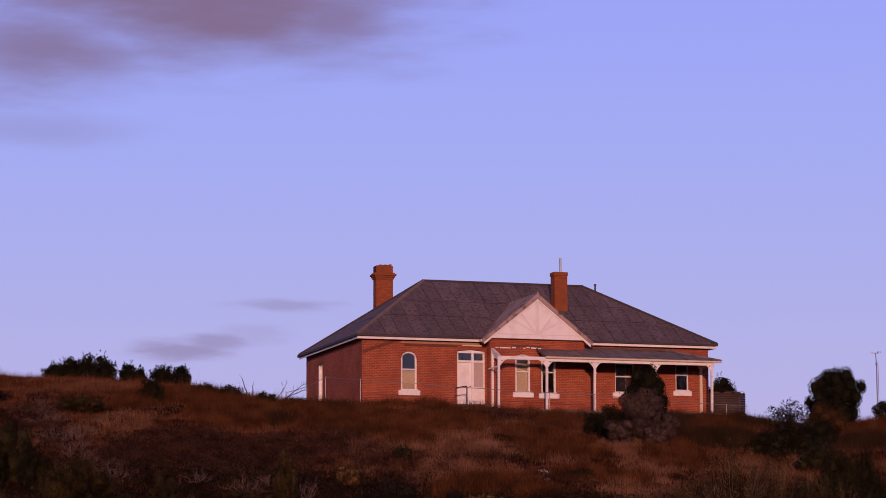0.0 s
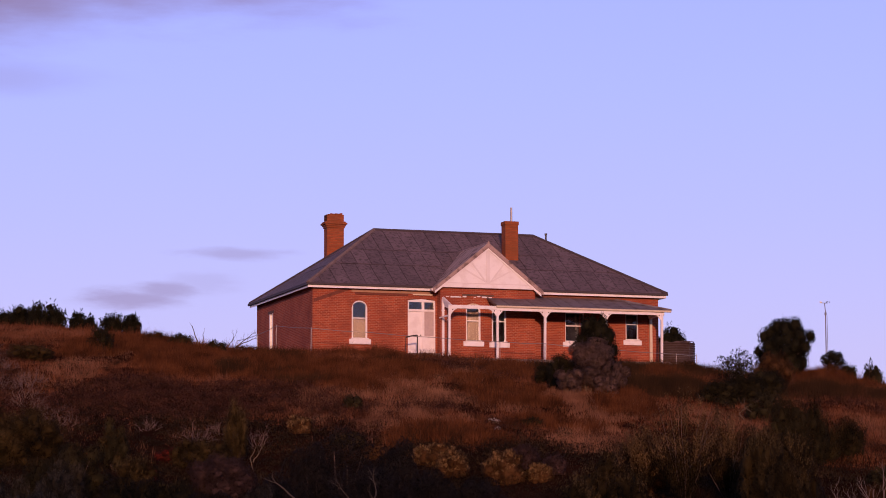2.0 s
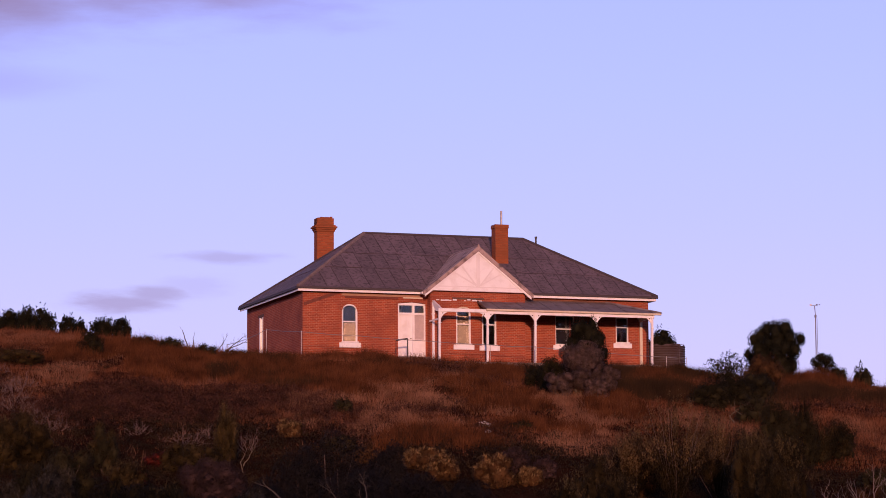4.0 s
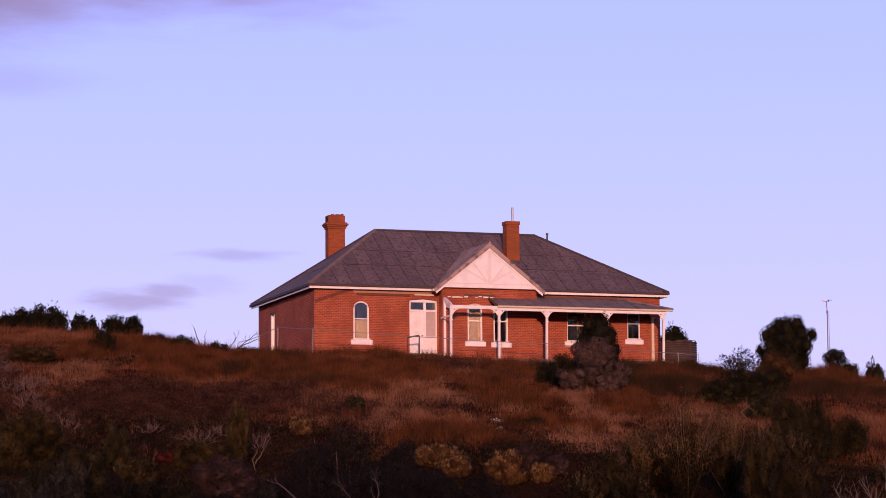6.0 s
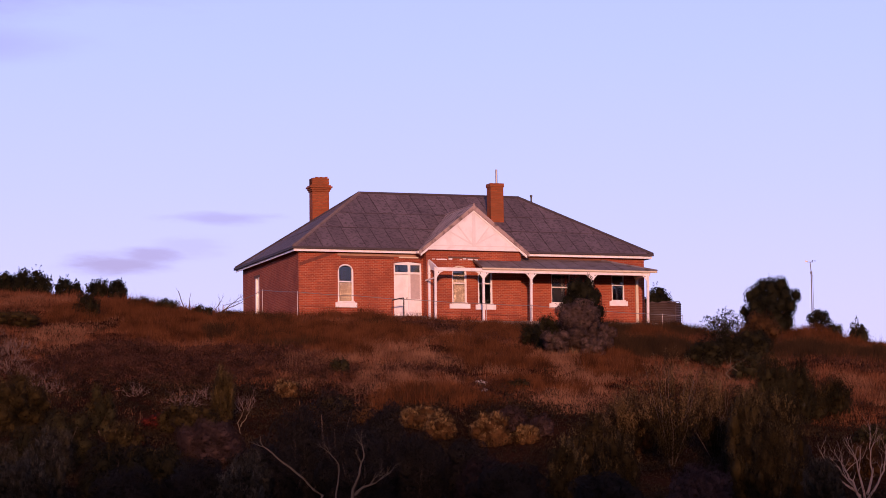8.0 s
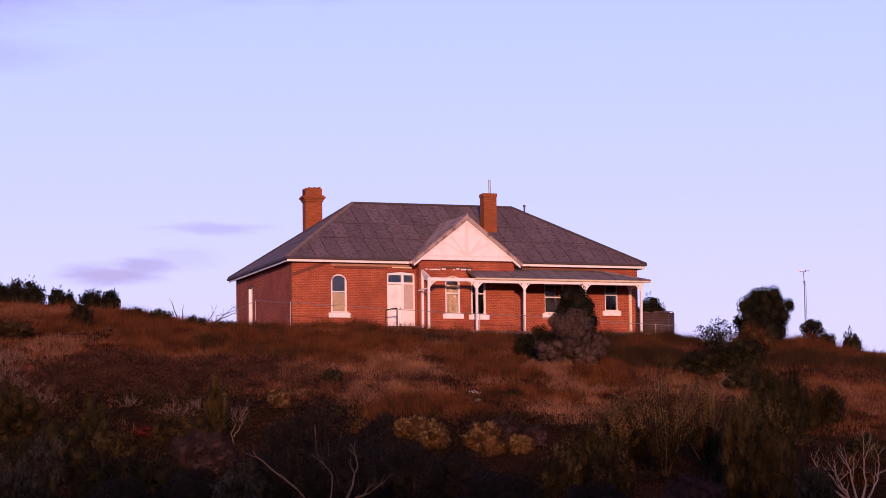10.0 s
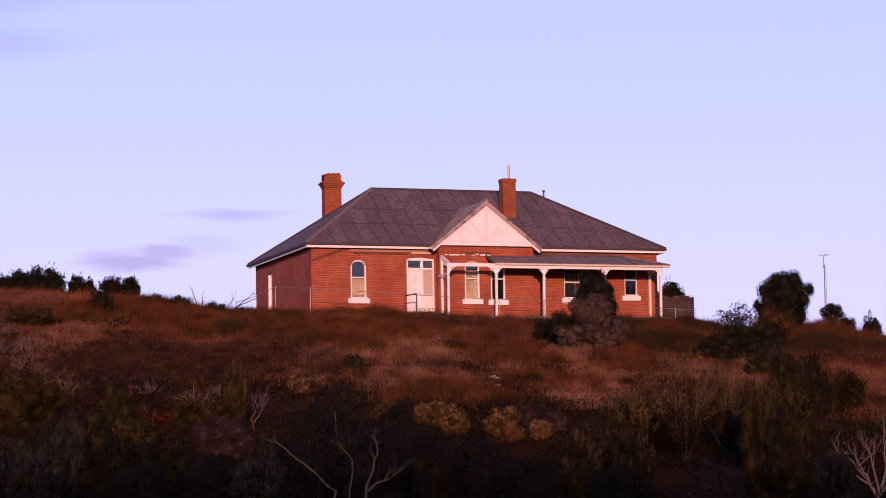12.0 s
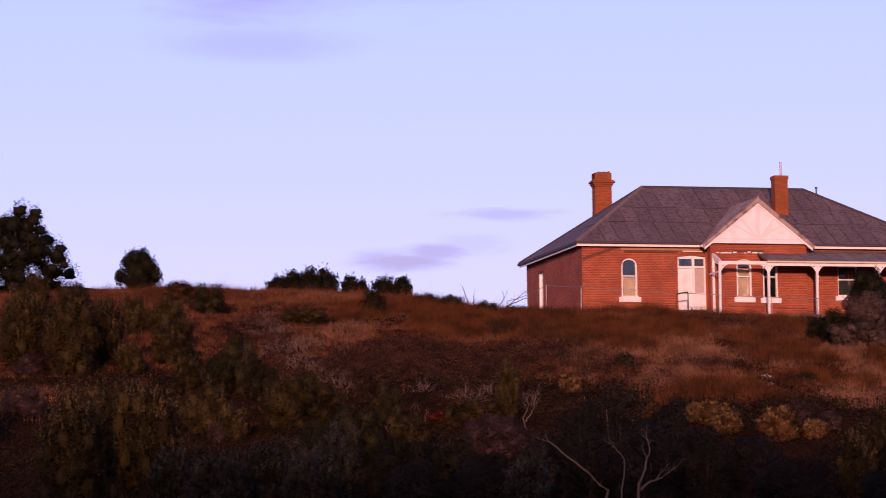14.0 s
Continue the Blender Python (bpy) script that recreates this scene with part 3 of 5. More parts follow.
part("curtain", box(14.28, 14.38, 0.21, 0.23, -1.95, -1.12), BLIND, house, "pale curtain edge")
sash_window(W5, 0, 0.0, "small square white sash window with dark panes", meeting=-1.60, wide=0.055, dim=True)
# arch heads over the bay's windows
for o in (W2, W3):
    bm = bmesh.new()
    xm, n = (o[0] + o[1]) / 2, 10
    for i in range(n):
        a0, a1 = math.pi * (0.18 + 0.64 * i / n), math.pi * (0.18 + 0.64 * (i + 1) / n)
        q = [(xm + r * math.cos(a), BAY_Y - 0.02, o[3] - 0.33 + r * 0.78 * math.sin(a)) for r, a in ((0.47, a0), (0.47, a1), (0.57, a1), (0.57, a0))]
        add_prism(bm, q, (0, 0.03, 0))
    part("hood_mould", bm, CREAM, house)

dx0, dx1, dz0, dz1, _ = DOOR
door = part("front_door", box(dx0 + 0.07, 5.82, 0.10, 0.145, FLOOR, -1.24), WHITE, house, "closed white panelled front door with sidelight and transom")
for z0, z1 in ((-3.3, -2.65), (-2.5, -1.95), (-1.8, -1.35)):
    for a, b in ((dx0 + 0.15, dx0 + 0.40), (dx0 + 0.48, 5.74)):
        part("door_panel", box(a, b, 0.088, 0.10, z0, z1, 0.01), WHITE, door)
part("door_knob", tube([(5.75, 0.10, -2.45), (5.75, 0.04, -2.45)], 0.028), DARK_STEEL, door)
part("jamb", box(dx0, dx0 + 0.07, 0.02, 0.15, FLOOR, dz1 - 0.08), WHITE, door)
part("jamb", box(dx1 - 0.07, dx1, 0.02, 0.15, FLOOR, dz1 - 0.08), WHITE, door)
part("jamb", box(5.82, 5.94, 0.03, 0.15, FLOOR, dz1 - 0.08), WHITE, door)
part("transom_bar", box(dx0, dx1, 0.018, 0.152, -1.24, -1.13), WHITE, door)
part("door_head", prism([(dx0, 0.02, dz1 - 0.16), (dx1, 0.02, dz1 - 0.16), (dx1, 0.02, dz1 - 0.075), (5.78, 0.02, dz1 - 0.005), (dx0, 0.02, dz1 - 0.075)], (0, 0.13, 0)), WHITE, door)
part("sidelight_sill", box(5.94, dx1 - 0.07, 0.03, 0.15, FLOOR, -2.50), WHITE, door)
part("sidelight_pane", box(5.94, dx1 - 0.07, 0.08, 0.09, -2.50, -1.24), FROSTED, door, "patterned pinkish glass")
for a, b in ((dx0 + 0.07, 5.82), (5.94, dx1 - 0.07)):
    p = part("transom_pane", box(a, b, 0.08, 0.088, -1.13, dz1 - 0.16), GLASS, door, "dark reflecting glass pane")
    p.visible_shadow = False
# narrow window on the left wall
lw = part("window", box(0.05, 0.12, 7.60, 8.36, -2.75, -2.68), WHITE, house, "narrow white window in the left wall")
for y0, y1 in ((7.60, 7.72), (8.24, 8.36)):
    part("frame", box(-0.01, 0.15, y0, y1, -2.68, -0.80), WHITE, lw)
p = part("pane", box(0.06, 0.066, 7.72, 8.24, -2.68, -0.80), GLASS, lw)
p.visible_shadow = False
part("lintel", box(-0.02, 0.02, 7.40, 8.55, -0.80, -0.66), OLD_WOOD, lw)

# ---- verandah ----
VY, VZ = -1.90, -1.03
SLAB = -3.72
vfloor = part("verandah_floor", box(6.4, 18.75, -2.05, BAY_Y - 0.002, -5.2, SLAB, 0.03), CONCRETE, house, "cracked concrete verandah floor")
part("verandah_floor", box(BAY1 + 0.002, 18.75, BAY_Y, -0.002, -5.2, SLAB), CONCRETE, house)
part("door_step", box(4.7, 6.38, -1.3, -0.002, -5.0, FLOOR - 0.02, 0.03), CONCRETE, house, "worn concrete door step")


def verandah_post(x, lean=0.0, brackets=(-1, 1), y=VY, top=-1.20, foot=SLAB):
    p = part("verandah_post", prism([(x - 0.055 + lean, y - 0.055, foot), (x + 0.055 + lean, y - 0.055, foot), (x + 0.055, y - 0.055, top), (x - 0.055, y - 0.055, top)], (0, 0.11, 0)), WHITE, house, "white painted timber verandah post")
    part("collar", box(x - 0.08, x + 0.08, y - 0.08, y + 0.08, top - 0.62, top - 0.57, 0.01), WHITE, p)
    for s in brackets:
        bm = bmesh.new()
        n = 8
        for i in range(n):
            # a quarter-round fretwork bracket: thin at the beam's end, deep at the post
            q = [(x + s * (0.055 + 0.36 * i / n), y - 0.02, top), (x + s * (0.055 + 0.36 * (i + 1) / n), y - 0.02, top),
                 (x + s * (0.055 + 0.36 * (i + 1) / n), y - 0.02, top - 0.05 - 0.33 * (1 - (i + 1) / n) ** 1.8),
                 (x + s * (0.055 + 0.36 * i / n), y - 0.02, top - 0.05 - 0.33 * (1 - i / n) ** 1.8)]
            add_prism(bm, q, (0, 0.04, 0))
        part("bracket", bm, WHITE, p, "curved white fretwork bracket")
        # a dark disc on the bracket's face paints the shade of a hole
        part("bracket_hole", tube([(x + s * 0.17, y - 0.026, top - 0.09), (x + s * 0.17, y - 0.021, top - 0.09)], 0.03), DARK_WOOD, p)
    return p


verandah_post(6.62, -0.02, (1,))
verandah_post(9.20, -0.02)
verandah_post(11.80, -0.04)
verandah_post(15.15, -0.03)
verandah_post(18.30, -0.05, (-1,))
verandah_post(6.74, 0.0, (), y=BAY_Y - 0.07, top=-0.62)
part("wall_post", box(18.40, 18.54, -0.10, -0.002, SLAB, -1.05), CREAM, house, "cream painted wall post")
bm = bmesh.new()
for i in range(6):
    add_prism(bm, [(18.40 - 0.03 * i, -0.4 + 0.02 * i, -1.32 + 0.05 * i)] + [(18.44 - 0.03 * i, -0.4 + 0.02 * i, -1.32 + 0.05 * i), (18.44 - 0.03 * (i + 1), -0.4, -1.27 + 0.05 * i), (18.40 - 0.03 * (i + 1), -0.4, -1.27 + 0.05 * i)], (0, 0.3, 0))
part("wall_bracket", bm, CREAM, house)
part("verandah_beam", box(6.55, 9.20, VY - 0.05, VY + 0.05, -1.22, -1.045, 0.01), WHITE, house, "white painted verandah beam without its roof")
part("verandah_beam", box(9.20, 18.42, VY - 0.05, VY + 0.05, -1.27, -1.10, 0.01), WHITE, house, "white painted verandah beam")
part("verandah_gutter", box(9.1, 18.78, VY - 0.16, VY - 0.052, -1.12, -1.02, 0.02), CREAM, house, "cream gutter along the verandah")
# sloping end boards at the open end
part("side_beam", prism([(6.70, BAY_Y - 0.002, -0.52), (6.70, VY, -1.04), (6.70, VY, -1.22), (6.70, BAY_Y - 0.002, -0.72)], (0.06, 0, 0)), WHITE, house, "white sloping side beam")
part("side_board", prism([(6.78, BAY_Y - 0.002, -0.50), (6.78, -1.5, -0.90), (6.78, -1.5, -1.2), (6.78, BAY_Y - 0.002, -1.0)], (0.03, 0, 0)), WHITE, house)
part("side_rail", box(6.55, 6.60, VY, BAY_Y, -1.62, -1.55), WHITE, house)
part("bare_rafter", prism([(9.12, BAY_Y, -0.44), (9.12, VY, -1.00), (9.12, VY, -1.10), (9.12, BAY_Y, -0.54)], (0.07, 0, 0)), OLD_WOOD, house, "bare grey rafter")
# verandah roof: sheets on a sloping deck with a hipped end
V_IN, V_OUT = -0.36, -1.02
VRUN = 1.86 + 0.14


def vto3(u, v):
    return (u, -0.004 - v * VRUN, V_IN + (V_OUT - V_IN) * v)


vdeck = [(9.14, 0.0), (16.52, 0.0), (18.78, 1.0), (9.14, 1.0)]
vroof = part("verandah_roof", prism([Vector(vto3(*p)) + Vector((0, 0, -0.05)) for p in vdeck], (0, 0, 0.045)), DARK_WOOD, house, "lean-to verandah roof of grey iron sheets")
for i in range(14):
    a = 9.14 + i * 0.70
    poly = [(a + 0.02, 0), (a + 0.68, 0), (a + 0.68, 1.02), (a + 0.02, 1.02)]
    poly = clip(poly, 1, -2.26, 16.52)
    sheet(poly, vto3, vroof, VERANDAH_IRON, name="verandah_sheet")
part("hip_capping", tube([(16.50, -0.02, V_IN + 0.05), (18.78, -0.02 - VRUN, V_OUT + 0.03)], 0.05), VERANDAH_IRON, vroof)
part("end_slope", prism([(16.52, -0.01, V_IN - 0.02), (18.78, -0.01 - VRUN, V_OUT - 0.02), (18.78, -0.01, V_OUT - 0.02)], (0, 0, 0.03)), VERANDAH_IRON, vroof)
part("wall_flashing", box(12.0, 16.6, -0.05, -0.003, V_IN - 0.0, V_IN + 0.08), OLD_WOOD, vroof)
part("end_beam", box(18.36, 18.44, VY + 0.05, -0.002, -1.27, -1.10), WHITE, house)

# ---- things round the house ----
def at_house(x, y, z):
    return HOUSE @ Vector((x, y, z))


# wire-and-pipe fence in front of the house
FENCE = [(-2.88, 4.0, -2.64), (-2.33, 2.0, -2.48), (-1.81, 0.3, -2.15), (-0.82, -2.6, -2.48), (2.2, -2.6, -2.62), (5.66, -2.6, -2.79), (9.06, -2.6, -2.91),
         (11.5, -2.6, -2.96), (14.9, -2.6, -3.16), (18.75, -2.6, -3.33), (19.9, -2.6, -3.36)]
fence = thing("fence", HOUSE, "thin grey pipe rail fence on slender steel posts", "fence")
for i, p in enumerate(FENCE):
    g = at_house(*p)
    foot = ground_z(g.x, g.y) - HOUSE.translation.z - 0.3
    if i not in (4, 5):
        part("post", tube([(p[0], p[1], foot), (p[0] + 0.01, p[1], p[2] + 0.04)], 0.016, 6), STEEL, fence)
    if i:
        q = FENCE[i - 1]
        mid = [q[k] + (p[k] - q[k]) * 0.5 for k in range(3)]
        mid[2] -= 0.03
        part("rail", tube([q, mid, p], 0.015, 6), STEEL, fence)

rail = thing("handrail", HOUSE, "short dark steel handrail beside the front door step", "handrail")
for x, y in ((4.42, -1.55), (5.04, -1.55)):
    g = at_house(x, y, 0)
    part("post", tube([(x, y, ground_z(g.x, g.y) - HOUSE.translation.z - 0.2), (x, y, -2.72 if x < 5 else -2.62)], 0.018 if x < 5 else 0.034, 8), DARK_STEEL, rail)
part("top_rail", tube([(4.42, -1.55, -2.72), (4.75, -1.55, -2.64), (5.04, -1.55, -2.60)], 0.034, 8), DARK_STEEL, rail)

# corrugated water tank behind the right end of the house
TX, TY, TR = 12.5, 139.0, 1.15
tz = ground_z(TX, TY) - 0.1
tank = thing("water_tank", pose(TX, TY, tz), "old round corrugated iron water tank with a ragged top edge", "water tank")
bm = bmesh.new()
seg, top = 40, 13.05 - tz
rows = 2 * int(top / 0.13)
rings = []
for j in range(rows + 1):
    z = top * j / rows
    rr = TR + (0.022 if j % 2 else -0.022)
    rings.append([bm.verts.new((rr * math.cos(k * math.tau / seg), rr * math.sin(k * math.tau / seg), z + (0.05 * math.sin(k * 1.7) if j == rows else 0))) for k in range(seg)])
for a, b in zip(rings, rings[1:]):
    for k in range(seg):
        bm.faces.new((a[k], a[(k + 1) % seg], b[(k + 1) % seg], b[k]))
part("shell", bm, TANK_IRON, tank)
bm = bmesh.new()
c = bm.verts.new((0, 0, top - 0.02))
rim = [bm.verts.new(((TR + 0.02) * math.cos(k * math.tau / seg), (TR + 0.02) * math.sin(k * math.tau / seg), top - 0.10 + 0.03 * math.sin(k * 2.3))) for k in range(seg)]
for k in range(seg):
    bm.faces.new((c, rim[k], rim[(k + 1) % seg]))
part("lid", bm, TANK_IRON, tank)
for k, dz in ((-0.2, 0.08), (0.4, 0.05)):
    part("bent_edge", prism([(0.2 + k * 0.7, -TR * 0.86, top - 0.02), (0.75 + k * 0.7, -TR * 0.7, top + dz * 0.5), (0.7 + k * 0.7, -TR * 0.7, top + dz), (0.25 + k * 0.7, -TR * 0.86, top + 0.03)], (0, 0.02, 0)), TANK_IRON, tank)
for a in (0.3, -0.9, -2.2):
    part("strap", tube([(1.19 * math.cos(a), 1.19 * math.sin(a), 0), (1.19 * math.cos(a), 1.19 * math.sin(a), top)], 0.025, 6), TANK_IRON, tank)

# weather mast on the crest
mx, my = 18.75, 124.6
mz = ground_z(mx, my)
mast = thing("weather_mast", pose(mx, my, mz), "slender grey weather mast with a wind vane and cups", "mast")
mtop = 13.88 - mz
part("lower_pole", tube([(0, 0, -0.3), (0.02, 0, mtop - 0.55)], 0.028, 8), STEEL, mast)
part("upper_pole", tube([(0.02, 0, mtop - 0.56), (-0.02, 0, mtop - 0.02)], 0.020, 8), STEEL, mast)
part("collar", tube([(0.02, 0, mtop - 0.62), (0.02, 0, mtop - 0.50)], 0.055, 8), STEEL, mast)
part("cross_arm", tube([(-0.18, 0, mtop - 0.02), (0.14, 0, mtop - 0.03)], 0.014, 6), STEEL, mast)
part("wind_vane", prism([(-0.26, 0, mtop - 0.03), (-0.14, 0, mtop - 0.02), (-0.14, 0, mtop + 0.03), (-0.26, 0, mtop + 0.06)], (0, 0.01, 0)), STEEL, mast)
for k in range(3):
    a = k * 2.1
    part("wind_cup", tube([(0.14 + 0.07 * math.cos(a), 0.07 * math.sin(a), mtop), (0.14 + 0.09 * math.cos(a), 0.09 * math.sin(a), mtop + 0.04)], [0.012, 0.035], 6), STEEL, mast)
part("conduit", tube([(0.09, 0, 0.4), (0.09, 0, mtop - 0.65)], 0.012, 5), STEEL, mast)

# pale stones on the slope
for x, y, s in ((1.45, 83.3, 0.17), (1.62, 83.25, 0.12), (1.56, 80.5, 0.10)):
    bm = bmesh.new()
    bmesh.ops.create_icosphere(bm, subdivisions=2, radius=s)
    for v in bm.verts:
        v.co *= 1 + 0.35 * noise.noise(v.co * 9 + Vector((x, y, 0)))
        v.co.z *= 0.6
    ob = new("stone", mesh_of("stone", bm, STONE))
    ob.location = (x, y, ground_z(x, y) + s * 0.45)
    tagged(ob, "small pale weathered stone lying in the grass", "stone", "stones on the slope")

# ---- plants ----
def leaf_material(name, a, b, patch=0.5, spread=0.15, rough=0.75, soft=0.2, each=0.0):
    """Leaves or blades: two colours mixed by patches of the ground and from leaf to leaf, a little light coming through; each: how far one plant differs from the next."""
    m = bpy.data.materials.new(name)
    m.use_nodes = True
    nt, ln = m.node_tree.nodes, m.node_tree.links
    bs = nt["Principled BSDF"]
    bs.inputs["Roughness"].default_value, bs.inputs["Specular IOR Level"].default_value = rough, 0.06
    tc, geo = nt.new("ShaderNodeTexCoord"), nt.new("ShaderNodeNewGeometry")
    n = nt.new("ShaderNodeTexNoise")
    n.inputs["Scale"].default_value, n.inputs["Detail"].default_value = patch, 4.0
    ln.new(tc.outputs["Object"], n.inputs["Vector"])
    mr = nt.new("ShaderNodeMapRange")
    ln.new(n.outputs[0], mr.inputs["Value"])
    mr.inputs["From Min"].default_value, mr.inputs["From Max"].default_value = 0.40, 0.61
    ad = nt.new("ShaderNodeMath")
    ad.operation = "MULTIPLY_ADD"
    ln.new(geo.outputs["Random Per Island"], ad.inputs[0])
    ad.inputs[1].default_value = spread
    ml = nt.new("ShaderNodeMath")
    ml.operation = "MULTIPLY_ADD"
    ln.new(mr.outputs[0], ml.inputs[0])
    ml.inputs[1].default_value, ml.inputs[2].default_value = 1.0 - spread * 0.5, -spread * 0.25
    ln.new(ml.outputs[0], ad.inputs[2])
    cl = nt.new("ShaderNodeClamp")
    ln.new(ad.outputs[0], cl.inputs[0])
    mx = nt.new("ShaderNodeMix")
    mx.data_type = "RGBA"
    ln.new(cl.outputs[0], mx.inputs[0])
    mx.inputs[6].default_value, mx.inputs[7].default_value = (*a, 1), (*b, 1)
    tone = nt.new("ShaderNodeVectorMath")
    tone.operation = "SCALE"
    tone.inputs["Scale"].default_value = 1.0
    ln.new(mx.outputs[2], tone.inputs[0])
    if each:
        info, own = nt.new("ShaderNodeObjectInfo"), nt.new("ShaderNodeMath")
        own.operation = "MULTIPLY_ADD"
        ln.new(info.outputs["Random"], own.inputs[0])
        own.inputs[1].default_value, own.inputs[2].default_value = 2 * each, 1 - each
        ln.new(own.outputs[0], tone.inputs["Scale"])
    ln.new(tone.outputs[0], bs.inputs["Base Color"])
    tr = nt.new("ShaderNodeBsdfTranslucent")
    ln.new(tone.outputs[0], tr.inputs[0])
    ms = nt.new("ShaderNodeMixShader")
    ms.inputs[0].default_value = soft
    ln.new(bs.outputs[0], ms.inputs[1])
    ln.new(tr.outputs[0], ms.inputs[2])
    ln.new(ms.outputs[0], nt["Material Output"].inputs[0])
    return m


L_DARK = leaf_material("dark_green_leaves", (0.019, 0.0165, 0.008), (0.044, 0.036, 0.016), 1.6, 0.2, each=0.4)
L_TREE = leaf_material("blackish_green_leaves", (0.011, 0.011, 0.0065), (0.028, 0.025, 0.012), 1.6, 0.3)
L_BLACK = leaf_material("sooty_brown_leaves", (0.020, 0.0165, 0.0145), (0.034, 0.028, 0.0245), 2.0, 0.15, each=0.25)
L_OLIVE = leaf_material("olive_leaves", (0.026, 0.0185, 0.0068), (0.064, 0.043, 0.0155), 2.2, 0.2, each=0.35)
# lighter copies of the olive and grey leaves: light on bush tops as colour
L_OLIVELIT = leaf_material("lit_olive_leaves", (0.062, 0.042, 0.016), (0.165, 0.109, 0.043), 2.2, 0.3, each=0.3)
L_GREYLIT = leaf_material("lit_grey_green_leaves", (0.048, 0.040, 0.028), (0.112, 0.092, 0.065), 1.8, 0.3, each=0.3)
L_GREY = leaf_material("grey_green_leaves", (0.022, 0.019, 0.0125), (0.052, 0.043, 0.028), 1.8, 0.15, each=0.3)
L_MAUVE = leaf_material("mauve_grey_leaves", (0.034, 0.020, 0.019), (0.078, 0.046, 0.043), 3, each=0.35)
L_GHEATH = leaf_material("mauve_grey_heath_leaves", (0.060, 0.038, 0.031), (0.165, 0.104, 0.088), 5, 0.3, each=0.2)
L_YELLOW = leaf_material("ochre_flower_heads", (0.130, 0.076, 0.031), (0.310, 0.188, 0.078), 7.0, 0.3)
L_RUST = leaf_material("rusty_leaves", (0.048, 0.0235, 0.009), (0.110, 0.053, 0.021), 2.5, 0.2, each=0.35)
L_TWIG = leaf_material("dry_brown_twig_leaves", (0.085, 0.053, 0.022), (0.230, 0.142, 0.062), 2.5, 0.4)
L_RED = leaf_material("crimson_leaves", (0.040, 0.010, 0.008), (0.130, 0.022, 0.016), 4.0)
GRASS = leaf_material("russet_grass_blades", (0.046, 0.0170, 0.0082), (0.265, 0.098, 0.043), 1.0, 0.35)
SEDGE = leaf_material("orange_brown_sedge_blades", (0.046, 0.0165, 0.0060), (0.175, 0.062, 0.0220), 1.3, 0.3)
DARK_SEDGE = leaf_material("dark_green_sedge_blades", (0.026, 0.0155, 0.007), (0.066, 0.034, 0.0145), 0.9, 0.3)
STRAW = leaf_material("straw_grass_blades", (0.165, 0.074, 0.038), (0.340, 0.166, 0.090), 0.9, 0.3)
HEATH = leaf_material("purple_brown_heath", (0.032, 0.0145, 0.0080), (0.145, 0.061, 0.036), 1.8, 0.15)
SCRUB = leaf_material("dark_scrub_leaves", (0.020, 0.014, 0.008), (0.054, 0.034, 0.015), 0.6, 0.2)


def tri_mesh(name, v, normal, mat, smooth_core=None):
    """One mesh of loose triangles v (n, 3, 3), each shaded as part of a soft mass that faces along normal (n, 3)."""
    g = np.cross(v[:, 1] - v[:, 0], v[:, 2] - v[:, 0])
    turn = g[:, 1] > 0                         # all leaves show their upper side to the evening sun
    v[turn] = v[turn][:, ::-1]
    nrm = np.repeat(normal / (np.linalg.norm(normal, axis=1)[:, None] + 1e-9), 3, 0)
    v = v.reshape(-1, 3)
    tri = np.arange(len(v), dtype=np.int32).reshape(-1, 3)
    if smooth_core is not None:
        cv, ct, cn = smooth_core
        tri = np.concatenate([tri, ct + len(v)])
        nrm = np.concatenate([nrm, cn[ct.ravel()]])
        v = np.concatenate([v, cv])
    me = bpy.data.meshes.new(name)
    me.vertices.add(len(v))
    me.vertices.foreach_set("co", v.astype(np.float32).ravel())
    me.loops.add(3 * len(tri))
    me.loops.foreach_set("vertex_index", tri.astype(np.int32).ravel())
    me.polygons.add(len(tri))
    me.polygons.foreach_set("loop_start", np.arange(0, 3 * len(tri), 3, dtype=np.int32))
    me.update(calc_edges=True)
    me.shade_smooth()
    me.normals_split_custom_set(nrm.astype(np.float32))
    me.materials.append(mat)
    return me


def leaf_cloud(points, face, length, width, mat, name, rng, wild=0.45, rise=0.3, core=None):
    """One mesh of many small pointed leaves, each a triangle, lying on the skin that looks along face; rise turns their tips up."""
    n = len(points)
    out = face / (np.linalg.norm(face, axis=1)[:, None] + 1e-9)
    f = out + rng.normal(0, wild, (n, 3))
    f /= np.linalg.norm(f, axis=1)[:, None] + 1e-9
    a = rng.normal(0, 1, (n, 3)) + np.array([0, 0, rise * 4])
    b = np.cross(f, a)
    b /= np.linalg.norm(b, axis=1)[:, None] + 1e-9
    a = np.cross(b, f)
    s = (0.6 + 0.8 * rng.random(n))[:, None]
    ln, wd = a * s * length, b * s * width * 0.5
    v = np.stack([points - ln * 0.5 - wd * 0.7, points - ln * 0.5 + wd * 0.7, points + ln * 0.5 + f * length * 0.25 * s], 1)
    return tri_mesh(name, v, out + 0.30 * f + rng.normal(0, 0.16, (n, 3)), mat, core)


_b = bmesh.new()
bmesh.ops.create_icosphere(_b, subdivisions=2, radius=1.0)
BALL_V = np.array([q.co for q in _b.verts])
BALL_F = np.array([[q.index for q in fc.verts] for fc in _b.faces])
_b.free()


